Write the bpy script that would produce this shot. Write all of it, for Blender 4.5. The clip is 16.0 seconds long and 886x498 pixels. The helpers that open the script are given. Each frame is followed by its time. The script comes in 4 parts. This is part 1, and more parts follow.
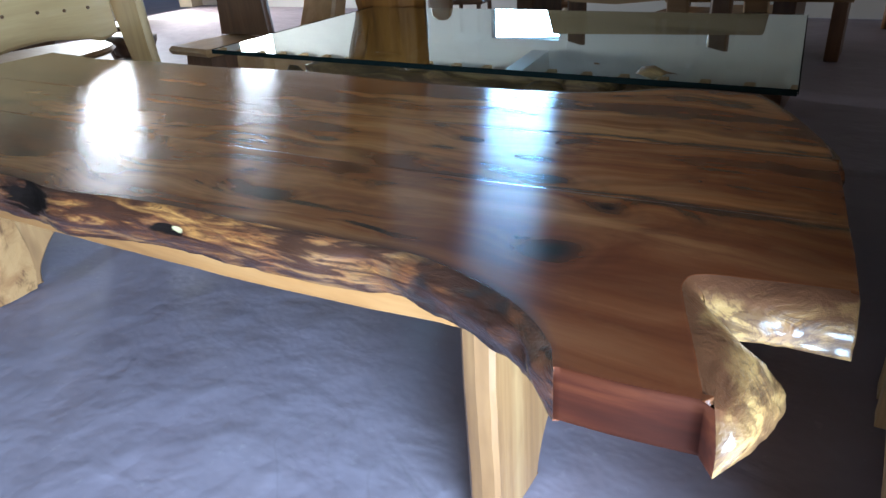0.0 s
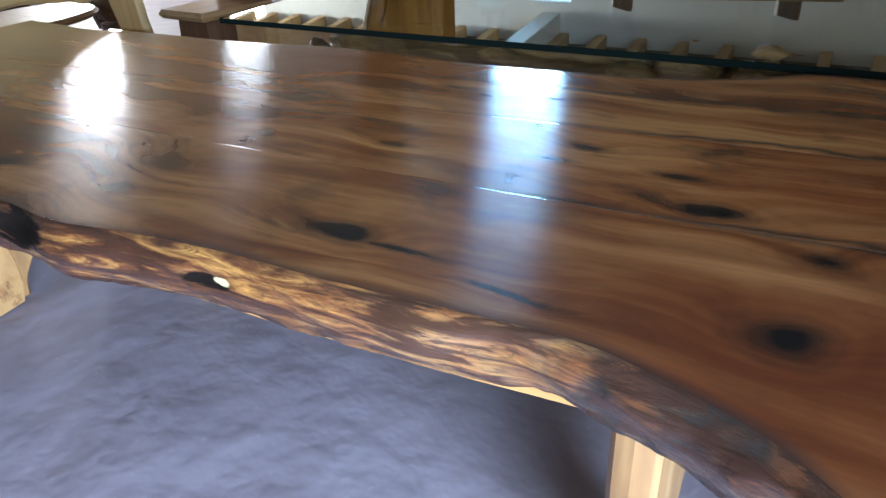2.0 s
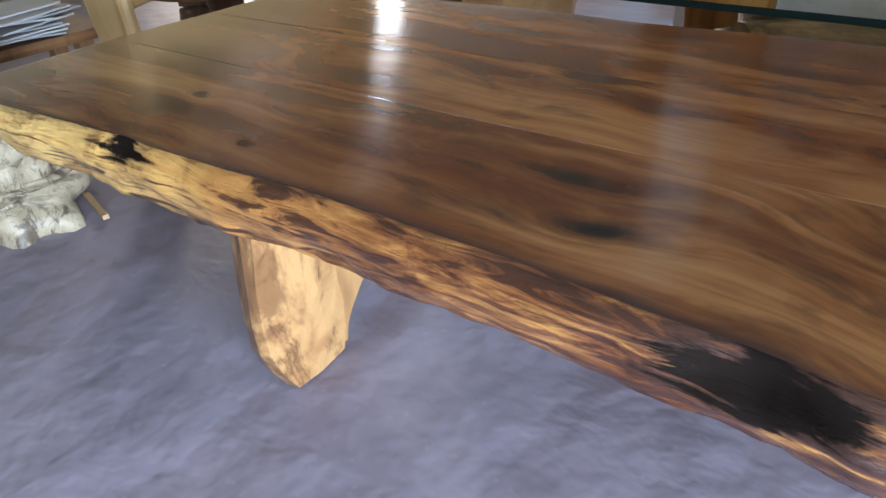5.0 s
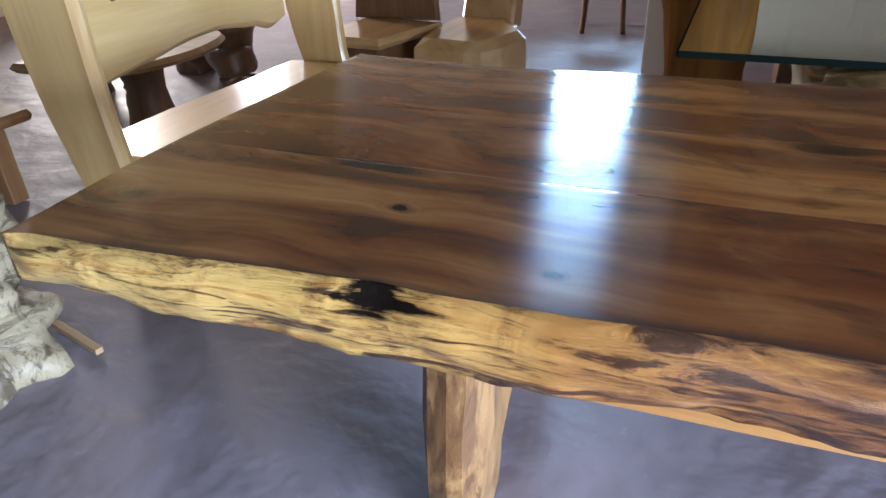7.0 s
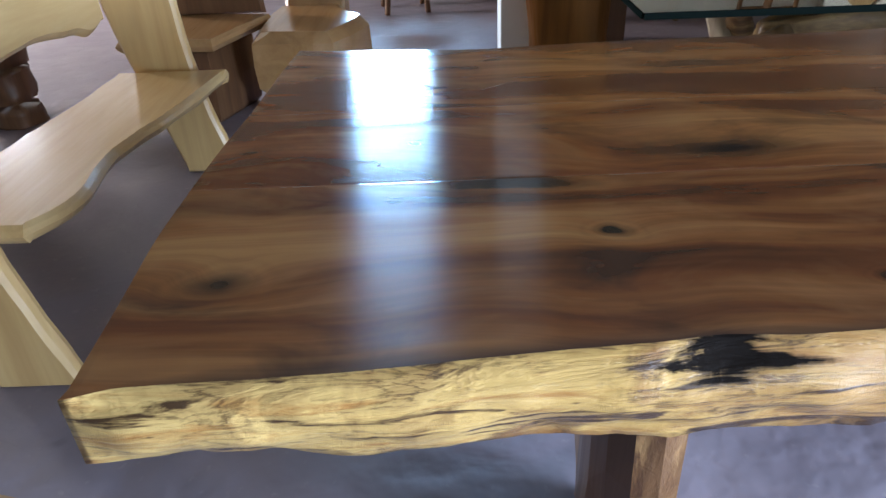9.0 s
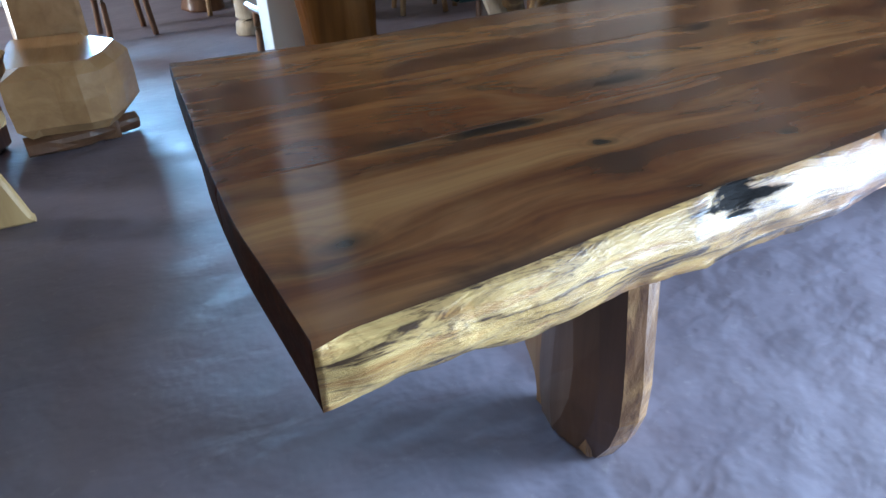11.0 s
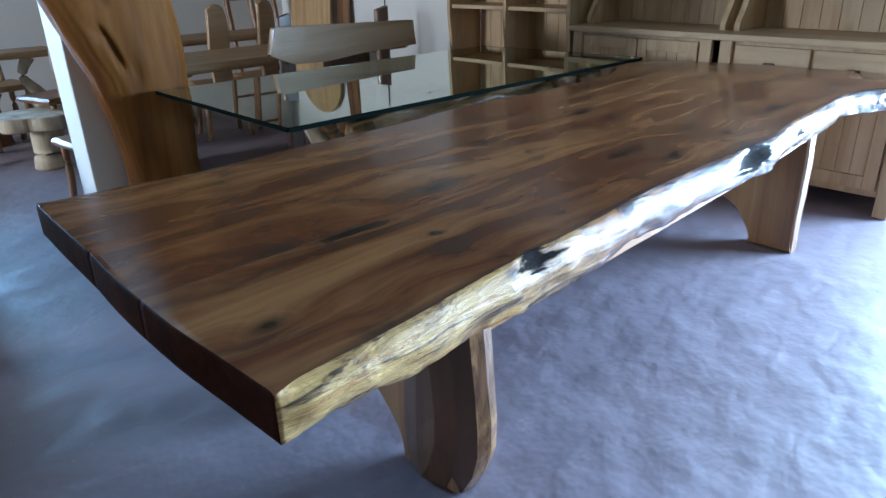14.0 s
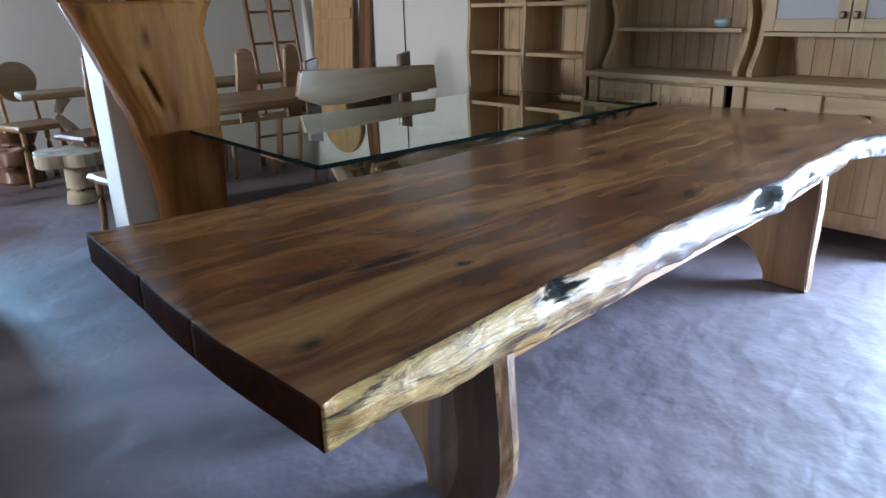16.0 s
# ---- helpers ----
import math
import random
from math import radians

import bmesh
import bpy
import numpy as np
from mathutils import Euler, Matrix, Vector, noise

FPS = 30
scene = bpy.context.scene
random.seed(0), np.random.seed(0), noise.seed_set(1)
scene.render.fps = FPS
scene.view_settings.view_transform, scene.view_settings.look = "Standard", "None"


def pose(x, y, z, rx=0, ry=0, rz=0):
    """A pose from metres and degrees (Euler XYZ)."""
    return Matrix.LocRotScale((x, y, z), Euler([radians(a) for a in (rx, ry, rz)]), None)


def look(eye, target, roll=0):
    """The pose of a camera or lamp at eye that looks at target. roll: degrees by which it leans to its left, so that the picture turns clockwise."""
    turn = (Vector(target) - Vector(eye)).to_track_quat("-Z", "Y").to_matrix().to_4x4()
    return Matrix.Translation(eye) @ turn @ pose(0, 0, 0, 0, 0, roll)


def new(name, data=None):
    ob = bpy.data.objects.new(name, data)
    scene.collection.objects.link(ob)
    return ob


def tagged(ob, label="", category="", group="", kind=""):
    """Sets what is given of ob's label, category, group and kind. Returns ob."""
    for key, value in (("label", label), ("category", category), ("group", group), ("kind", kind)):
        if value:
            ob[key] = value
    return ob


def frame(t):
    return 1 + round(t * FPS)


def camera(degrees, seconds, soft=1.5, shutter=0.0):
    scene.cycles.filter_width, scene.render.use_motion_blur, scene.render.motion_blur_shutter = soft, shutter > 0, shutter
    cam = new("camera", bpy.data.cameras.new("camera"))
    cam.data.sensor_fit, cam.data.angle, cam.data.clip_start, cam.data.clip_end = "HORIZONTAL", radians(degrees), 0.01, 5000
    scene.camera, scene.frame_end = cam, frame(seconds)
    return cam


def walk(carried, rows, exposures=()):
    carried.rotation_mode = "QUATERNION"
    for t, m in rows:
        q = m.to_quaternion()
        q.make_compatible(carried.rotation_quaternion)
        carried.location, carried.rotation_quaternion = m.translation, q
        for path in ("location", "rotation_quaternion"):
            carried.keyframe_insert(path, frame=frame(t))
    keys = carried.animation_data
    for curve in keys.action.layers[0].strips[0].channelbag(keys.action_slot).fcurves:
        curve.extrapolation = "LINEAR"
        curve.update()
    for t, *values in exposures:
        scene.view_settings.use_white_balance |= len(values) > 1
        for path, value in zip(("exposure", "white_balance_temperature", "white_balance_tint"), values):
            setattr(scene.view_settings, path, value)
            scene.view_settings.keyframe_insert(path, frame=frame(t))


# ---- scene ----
cam = camera(66.6, 16.0)
PATH = [
    (0, (3.465, -0.651, 1.318), (2.477, 0.822, 0.394), -4.4),
    (0.5, (3.387, -0.587, 1.316), (2.373, 0.854, 0.369), -4.9),
    (1, (3.324, -0.515, 1.308), (2.345, 0.935, 0.34), -4.7),
    (1.5, (3.244, -0.468, 1.305), (2.272, 0.969, 0.308), -4.2),
    (2, (3.05, -0.44, 1.299), (2.122, 1.005, 0.274), -4.1),
    (2.5, (2.806, -0.453, 1.308), (1.915, 1.013, 0.279), -3.9),
    (3, (2.657, -0.423, 1.314), (1.763, 1.052, 0.302), -2.8),
    (3.5, (2.459, -0.35, 1.291), (1.378, 0.979, 0.259), -5.0),
    (4, (2.293, -0.359, 1.29), (1.149, 0.893, 0.229), -4.5),
    (4.5, (2.028, -0.434, 1.286), (0.946, 0.858, 0.209), -3.6),
    (5, (1.821, -0.486, 1.244), (0.772, 0.823, 0.155), -3.4),
    (7.5, (0.846, -0.608, 1.263), (0.278, 1.031, 0.267), -2.5),
    (8, (0.664, -0.538, 1.241), (0.225, 1.117, 0.209), -2.9),
    (10.3, (0.11, -0.445, 1.201), (0.528, 1.2, 0.143), -2.7),
    (10.5, (0.067, -0.458, 1.204), (0.528, 1.173, 0.141), -3.0),
    (11, (-0.097, -0.54, 1.211), (0.613, 1.009, 0.165), -2.6),
    (11.5, (-0.184, -0.615, 1.26), (0.75, 0.89, 0.33), -2.1),
    (12, (-0.186, -0.661, 1.283), (0.849, 0.794, 0.382), -2.7),
    (12.5, (-0.143, -0.716, 1.304), (0.921, 0.737, 0.434), -2.4),
    (13, (-0.138, -0.771, 1.309), (0.927, 0.714, 0.496), -1.4),
    (13.5, (-0.258, -0.751, 1.312), (0.895, 0.678, 0.518), -2.0),
    (14, (-0.361, -0.747, 1.327), (0.889, 0.602, 0.542), -1.5),
    (14.5, (-0.394, -0.768, 1.339), (0.909, 0.549, 0.586), -1.2),
    (15, (-0.414, -0.781, 1.344), (0.898, 0.549, 0.63), -1.1),
    (15.5, (-0.424, -0.787, 1.339), (0.885, 0.559, 0.649), -0.9),
    (16, (-0.448, -0.791, 1.338), (0.805, 0.615, 0.666), -1.2),
]
LOOKS = [(0, -0.6, 6200, 10), (2.5, -0.25, 6700, 12), (4, -0.02, 6900, 14), (5, -0.02, 7300, 17), (8, -0.10, 7100, 18), (10.4, 0.1, 6450, 13), (11.2, 0.08, 6050, 10), (12, -0.02, 5750, 9), (14, -0.24, 5850, 8), (16, -0.25, 6450, 12)]
walk(cam, [(t, look(eye, target, roll)) for t, eye, target, roll in PATH], LOOKS)

# ---- world and light ----
world = bpy.data.worlds.new("world")
scene.world = world
world.use_nodes = True
wn = world.node_tree.nodes
sky = wn.new("ShaderNodeTexSky")
sky.sky_type, sky.sun_disc = "NISHITA", False
sky.sun_elevation, sky.sun_rotation = radians(50), radians(150)
world.node_tree.links.new(sky.outputs[0], wn["Background"].inputs[0])
wn["Background"].inputs[1].default_value = 0.12


def window_light(name, eye, target, w, h, watts, colour, spread=180):
    la = bpy.data.lights.new(name, "AREA")
    la.shape, la.size, la.size_y, la.energy, la.color = "RECTANGLE", w, h, watts, colour
    la.spread = radians(spread)
    ob = new(name, la)
    ob.matrix_world = look(eye, target)
    return ob


NORTH, SOUTH, WEST, EAST, CEIL = 7.2, -3.4, -6.2, 4.35, 2.7
SKYBLUE = (0.50, 0.73, 1.0)
window_light("skylight_east_door", (EAST + 0.14, -1.45, 0.76), (0, -1.2, 0.76), 2.3, 1.35, 900, SKYBLUE, 150)
window_light("skylight_north", (-0.33, NORTH + 0.12, 1.44), (1.35, 0, 1.2), 0.85, 0.86, 72, (0.32, 0.63, 1.0), 52)
window_light("skylight_northwest", (-5.1, NORTH + 0.12, 2.15), (1.3, 1.2, 0.9), 0.7, 0.85, 12, (0.80, 0.90, 1.0), 70)
window_light("skylight_west", (WEST - 0.12, 5.38, 1.90), (1.5, 5.2, 1.4), 1.0, 1.1, 250, (0.90, 0.95, 1.0), 120)
window_light("skylight_west_door", (WEST - 0.12, 6.5, 1.05), (-5.2, 6.4, 0.0), 0.85, 1.9, 60, (1.0, 0.96, 0.90), 60)


# ---- materials ----
def mat(name, colour=(0.5, 0.5, 0.5), rough=0.5, metal=0.0):
    m = bpy.data.materials.new(name)
    m.use_nodes = True
    nt = m.node_tree
    b = nt.nodes["Principled BSDF"]
    b.inputs["Base Color"].default_value = (*colour, 1)
    b.inputs["Roughness"].default_value = rough
    b.inputs["Metallic"].default_value = metal
    return m, nt, b


def node(nt, kind, **inputs):
    n = nt.nodes.new("ShaderNode" + kind)
    for key, value in inputs.items():
        n.inputs[key.replace("_", " ")].default_value = value
    return n


def join(nt, a, b):
    nt.links.new(a, b)


def ramp(nt, fac, stops):
    r = nt.nodes.new("ShaderNodeValToRGB")
    while len(r.color_ramp.elements) < len(stops):
        r.color_ramp.elements.new(0.5)
    for e, (p, c) in zip(r.color_ramp.elements, stops):
        e.position, e.color = p, (*c, 1)
    join(nt, fac, r.inputs[0])
    return r.outputs[0]


def maths(nt, op, a, b=0.0, clamp=False):
    n = nt.nodes.new("ShaderNodeMath")
    n.operation, n.use_clamp = op, clamp
    for i, v in enumerate((a, b)):
        if isinstance(v, (int, float)):
            n.inputs[i].default_value = v
        else:
            join(nt, v, n.inputs[i])
    return n.outputs[0]


def mixc(nt, fac, a, b, mode="MIX"):
    n = nt.nodes.new("ShaderNodeMix")
    n.data_type, n.blend_type = "RGBA", mode
    for sock, v in ((n.inputs[0], fac), (n.inputs[6], a), (n.inputs[7], b)):
        if isinstance(v, (int, float)):
            sock.default_value = v
        elif isinstance(v, tuple):
            sock.default_value = (*v, 1)
        else:
            join(nt, v, sock)
    return n.outputs[2]


def coords(nt, scale=(1, 1, 1), rot=(0, 0, 0), per_object=True):
    tc = nt.nodes.new("ShaderNodeTexCoord")
    mp = nt.nodes.new("ShaderNodeMapping")
    mp.inputs["Scale"].default_value = scale
    mp.inputs["Rotation"].default_value = rot
    join(nt, tc.outputs["Object"], mp.inputs[0])
    if not per_object:
        return mp.outputs[0]
    oi = nt.nodes.new("ShaderNodeObjectInfo")
    add = nt.nodes.new("ShaderNodeVectorMath")
    add.operation = "MULTIPLY_ADD"
    join(nt, oi.outputs["Random"], add.inputs[0])
    add.inputs[1].default_value = (37.0, 19.0, 11.0)
    join(nt, mp.outputs[0], add.inputs[2])
    return add.outputs[0]


def noisy(nt, vec, scale, detail=6.0, rough=0.6, distortion=0.0):
    n = nt.nodes.new("ShaderNodeTexNoise")
    n.inputs["Scale"].default_value, n.inputs["Detail"].default_value = scale, detail
    n.inputs["Roughness"].default_value, n.inputs["Distortion"].default_value = rough, distortion
    join(nt, vec, n.inputs["Vector"])
    return n.outputs["Fac"]


def bump(nt, b, height, strength, dist):
    n = nt.nodes.new("ShaderNodeBump")
    n.inputs["Strength"].default_value, n.inputs["Distance"].default_value = strength, dist
    join(nt, height, n.inputs["Height"])
    join(nt, n.outputs[0], b.inputs["Normal"])


def wood(name, dark, mid, light, rough=0.45, coat=0.0, axis=0, fine=1.0, knots=0.35, blotches=0.6):
    """Sawn wood with the grain along one axis, darker figure and scattered knots."""
    m, nt, b = mat(name, mid, rough)
    st = [14.0 * fine] * 3
    st[axis] = 0.9 * fine
    v = coords(nt, tuple(st))
    fig = noisy(nt, v, 1.0, 5, 0.6, 0.7)
    grain = noisy(nt, v, 7.0, 3, 0.6, 0.3)
    c = ramp(nt, fig, [(0.25, dark), (0.5, mid), (0.75, light)])
    c = mixc(nt, maths(nt, "MULTIPLY", grain, 0.45), c, dark)
    blot = noisy(nt, coords(nt, tuple(2.0 * fine ** 0.5 if i == axis else 6.0 * fine ** 0.5 for i in range(3))), 1.0, 5, 0.6, 1.4)
    c = mixc(nt, maths(nt, "MULTIPLY", maths(nt, "SUBTRACT", blot, 0.52, True), 4.0 * blotches, True), c, tuple(0.7 * d + 0.3 * e for d, e in zip(dark, mid)))
    v2 = coords(nt, tuple(2.2 if i == axis else 5.5 for i in range(3)))
    k = nt.nodes.new("ShaderNodeTexVoronoi")
    k.inputs["Scale"].default_value = 1.0
    join(nt, v2, k.inputs["Vector"])
    km = maths(nt, "MULTIPLY", maths(nt, "SUBTRACT", 1.0, maths(nt, "MULTIPLY", k.outputs["Distance"], 6.0, True), True), knots)
    c = mixc(nt, km, c, tuple(x * 0.3 for x in dark))
    join(nt, c, b.inputs["Base Color"])
    join(nt, maths(nt, "ADD", maths(nt, "MULTIPLY", grain, 0.2), rough - 0.1), b.inputs["Roughness"])
    b.inputs["Coat Weight"].default_value, b.inputs["Coat Roughness"].default_value = coat, 0.15
    bump(nt, b, maths(nt, "ADD", maths(nt, "MULTIPLY", grain, 0.3), fig), 0.15, 0.006)
    return m


# knots of the big table's top: x, y, half length, half width, darkness
KNOTS = ((0.10, 0.19, 0.045, 0.03, 0.6), (0.45, 0.43, 0.12, 0.026, 1.0), (0.28, 0.46, 0.08, 0.03, 0.6), (0.58, 0.28, 0.03, 0.016, 0.9), (0.86, 0.17, 0.022, 0.012, 0.8),
         (0.80, 0.53, 0.15, 0.04, 0.75), (1.50, 0.23, 0.07, 0.028, 0.8), (1.41, 0.34, 0.09, 0.025, 0.65), (1.86, 0.37, 0.09, 0.045, 0.45),
         (1.88, 0.24, 0.05, 0.03, 0.6), (2.37, 0.29, 0.085, 0.035, 1.1), (2.91, 0.59, 0.07, 0.032, 1.0), (2.50, 0.28, 0.09, 0.010, 0.8))
KNOTS_B = ((3.07, 0.50, 0.05, 0.035, 0.7), (3.03, 0.29, 0.06, 0.045, 0.8), (1.84, 0.81, 0.09, 0.03, 0.65), (2.26, 0.64, 0.06, 0.018, 0.55),
           (2.62, 0.77, 0.06, 0.022, 0.7), (2.58, 0.68, 0.06, 0.018, 0.6), (2.82, 0.70, 0.08, 0.022, 0.7), (1.24, 0.77, 0.10, 0.035, 0.65), (0.9, 0.98, 0.12, 0.03, 0.5),
           (2.70, 0.24, 0.11, 0.008, 0.9), (1.6, 0.98, 0.12, 0.03, 0.5), (2.2, 1.0, 0.1, 0.02, 0.5))


def slab_wood():
    m, nt, b = mat("oiled_slab_wood", (0.2, 0.09, 0.04), 0.24)
    tc = nt.nodes.new("ShaderNodeTexCoord")
    wob = nt.nodes.new("ShaderNodeTexNoise")
    wob.inputs["Scale"].default_value, wob.inputs["Detail"].default_value = 5.0, 4.0
    join(nt, tc.outputs["Object"], wob.inputs["Vector"])
    sub = nt.nodes.new("ShaderNodeVectorMath")
    sub.operation = "MULTIPLY_ADD"
    join(nt, wob.outputs["Color"], sub.inputs[0])
    sub.inputs[1].default_value = (0.15, 0.07, 0)
    join(nt, tc.outputs["Object"], sub.inputs[2])
    pos = sub.outputs[0]
    bend, dark = 0.0, 0.0
    for x, y, rx, ry, d in KNOTS + KNOTS_B:
        mp = nt.nodes.new("ShaderNodeMapping")
        mp.vector_type = "POINT"
        mp.inputs["Location"].default_value = (-(x + 0.075) / rx, -(y + 0.035) / ry, 0)
        mp.inputs["Scale"].default_value = (1 / rx, 1 / ry, 0)
        join(nt, pos, mp.inputs[0])
        ln = nt.nodes.new("ShaderNodeVectorMath")
        ln.operation = "LENGTH"
        join(nt, mp.outputs[0], ln.inputs[0])
        r = ln.outputs["Value"]
        g = maths(nt, "POWER", 2.718, maths(nt, "MULTIPLY", maths(nt, "MULTIPLY", r, r), -0.35))
        bend = maths(nt, "ADD", bend, maths(nt, "MULTIPLY", g, ry * 1.6))
        f = maths(nt, "MULTIPLY", maths(nt, "SUBTRACT", 1.15, r, True), d)
        wave = maths(nt, "ADD", maths(nt, "MULTIPLY", maths(nt, "SINE", maths(nt, "MULTIPLY", r, 8.0)), 0.5), 0.5)
        rings_ = maths(nt, "MULTIPLY", maths(nt, "MULTIPLY", wave, maths(nt, "SUBTRACT", 2.0, r, True)), 0.24 * d)
        f = maths(nt, "MAXIMUM", f, rings_)
        dark = maths(nt, "MAXIMUM", dark, f)
    comb = nt.nodes.new("ShaderNodeCombineXYZ")
    join(nt, bend, comb.inputs[1])
    add = nt.nodes.new("ShaderNodeVectorMath")
    join(nt, tc.outputs["Object"], add.inputs[0])
    join(nt, comb.outputs[0], add.inputs[1])
    oi = nt.nodes.new("ShaderNodeObjectInfo")
    off = nt.nodes.new("ShaderNodeVectorMath")
    off.operation = "MULTIPLY_ADD"
    join(nt, oi.outputs["Random"], off.inputs[0])
    off.inputs[1].default_value = (7, 3, 5)
    join(nt, add.outputs[0], off.inputs[2])
    mp = nt.nodes.new("ShaderNodeMapping")
    warp = nt.nodes.new("ShaderNodeTexNoise")
    warp.inputs["Scale"].default_value, warp.inputs["Detail"].default_value = 1.6, 2.0
    join(nt, off.outputs[0], warp.inputs["Vector"])
    wv = nt.nodes.new("ShaderNodeVectorMath")
    wv.operation = "MULTIPLY_ADD"
    join(nt, warp.outputs["Color"], wv.inputs[0])
    wv.inputs[1].default_value = (0.2, 0.22, 0)
    join(nt, off.outputs[0], wv.inputs[2])
    mp.inputs["Scale"].default_value = (0.9, 11.0, 3.0)
    join(nt, wv.outputs[0], mp.inputs[0])
    fig = noisy(nt, mp.outputs[0], 1.0, 4, 0.5, 0.3)
    mp2 = nt.nodes.new("ShaderNodeMapping")
    mp2.inputs["Scale"].default_value = (2.2, 75.0, 10.0)
    join(nt, wv.outputs[0], mp2.inputs[0])
    grain = noisy(nt, mp2.outputs[0], 1.0, 4, 0.65, 0.5)
    mp3 = nt.nodes.new("ShaderNodeMapping")
    mp3.inputs["Scale"].default_value = (1.3, 4.5, 3.0)
    join(nt, wv.outputs[0], mp3.inputs[0])
    streak = noisy(nt, mp3.outputs[0], 1.0, 4, 0.55, 1.5)
    big = noisy(nt, off.outputs[0], 1.7, 3, 0.5)
    c = ramp(nt, fig, [(0.33, (0.095, 0.028, 0.011)), (0.44, (0.205, 0.066, 0.021)), (0.53, (0.31, 0.115, 0.036)), (0.65, (0.44, 0.200, 0.072))])
    tone = ramp(nt, oi.outputs["Random"], [(0.0, (1.0, 0.88, 0.82)), (0.5, (1.08, 1.05, 1.0)), (1.0, (0.92, 0.95, 1.0))])
    c = mixc(nt, 1.0, c, tone, "MULTIPLY")
    c = mixc(nt, maths(nt, "MULTIPLY", maths(nt, "SUBTRACT", big, 0.45, True), 2.5, True), c, (0.20, 0.052, 0.017))
    c = mixc(nt, maths(nt, "MULTIPLY", maths(nt, "SUBTRACT", grain, 0.40, True), 1.3, True), c, (0.085, 0.030, 0.014))
    mp4 = nt.nodes.new("ShaderNodeMapping")
    mp4.inputs["Scale"].default_value = (4.2, 10.0, 3.0)
    join(nt, wv.outputs[0], mp4.inputs[0])
    mott = noisy(nt, mp4.outputs[0], 1.0, 4, 0.55, 0.5)
    c = mixc(nt, maths(nt, "MULTIPLY", maths(nt, "MULTIPLY", maths(nt, "SUBTRACT", mott, 0.53, True), 5.5, True), 0.8), c, (0.040, 0.018, 0.012))
    c = mixc(nt, maths(nt, "MULTIPLY", maths(nt, "MULTIPLY", maths(nt, "SUBTRACT", 0.48, mott, True), 4.0, True), 0.5), c, (0.46, 0.225, 0.088))
    c = mixc(nt, maths(nt, "MULTIPLY", maths(nt, "MULTIPLY", maths(nt, "SUBTRACT", streak, 0.60, True), 5.0, True), 0.6), c, (0.040, 0.022, 0.016))
    # dark heart streaks that run beside the glued seams
    sepo = nt.nodes.new("ShaderNodeSeparateXYZ")
    join(nt, tc.outputs["Object"], sepo.inputs[0])
    across = maths(nt, "SUBTRACT", sepo.outputs[1], maths(nt, "MULTIPLY", sepo.outputs[0], 0.0435))
    for seam, width, start in ((0.425, 0.022, 2.35), (0.765, 0.016, 2.2), (0.985, 0.022, 1.9)):
        wavy = maths(nt, "ADD", maths(nt, "SUBTRACT", across, seam), maths(nt, "MULTIPLY", maths(nt, "SUBTRACT", streak, 0.5), 0.10))
        band = maths(nt, "SUBTRACT", 1.0, maths(nt, "DIVIDE", maths(nt, "ABSOLUTE", wavy), width), True)
        band = maths(nt, "MULTIPLY", band, maths(nt, "MULTIPLY", maths(nt, "SUBTRACT", sepo.outputs[0], start), 2.0, True))
        c = mixc(nt, maths(nt, "MULTIPLY", band, 0.85), c, (0.028, 0.022, 0.018))
    # redder, darker crotch wood in the lobe
    crotch = maths(nt, "MULTIPLY", maths(nt, "MULTIPLY", maths(nt, "SUBTRACT", sepo.outputs[0], 2.55, True), 2.4, True), maths(nt, "MULTIPLY", maths(nt, "SUBTRACT", maths(nt, "ADD", 0.54, maths(nt, "MULTIPLY", maths(nt, "SUBTRACT", streak, 0.5), 0.4)), sepo.outputs[1], True), 6.0, True))
    c = mixc(nt, maths(nt, "MULTIPLY", crotch, 0.75), c, mixc(nt, fig, (0.045, 0.011, 0.007), (0.20, 0.048, 0.017)))
    rimc = nt.nodes.new("ShaderNodeAttribute")
    rimc.attribute_name = "sap_line"
    c = mixc(nt, maths(nt, "MULTIPLY", rimc.outputs["Fac"], maths(nt, "ADD", 0.35, maths(nt, "MULTIPLY", big, 0.8)), True), c, (0.035, 0.022, 0.022))
    c = mixc(nt, maths(nt, "MULTIPLY", dark, 1.5, True), c, (0.010, 0.008, 0.008))
    join(nt, c, b.inputs["Base Color"])
    # varnish brushed along the grain: reflections stay narrow along the boards and stretch across them
    join(nt, maths(nt, "ADD", maths(nt, "MULTIPLY", grain, 0.05), 0.185), b.inputs["Roughness"])
    b.inputs["Anisotropic"].default_value = 0.85
    lay = nt.nodes.new("ShaderNodeCombineXYZ")
    lay.inputs[1].default_value = 1.0
    join(nt, lay.outputs[0], b.inputs["Tangent"])
    b.inputs["IOR"].default_value = 1.56
    b.inputs["Coat Weight"].default_value, b.inputs["Coat Roughness"].default_value = 0.12, 0.09
    mp5 = nt.nodes.new("ShaderNodeMapping")
    mp5.inputs["Scale"].default_value = (1.2, 9.0, 1.0)
    join(nt, tc.outputs["Object"], mp5.inputs[0])
    ripple = noisy(nt, mp5.outputs[0], 1.0, 2, 0.5)
    bump(nt, b, maths(nt, "ADD", maths(nt, "ADD", maths(nt, "MULTIPLY", big, 0.5), ripple), maths(nt, "MULTIPLY", grain, 0.03)), 0.16, 0.012)
    return m


POCKETS_DARK = ((0.645, 0.757, 0.036, 0.022, 0), (0.66, 0.748, 0.065, 0.006, 0), (1.75, 0.732, 0.085, 0.030, 0), (2.225, 0.722, 0.036, 0.009, 0))
CREAM_BITS = ((2.265, 0.728, 0.012, 0.004, 1),)


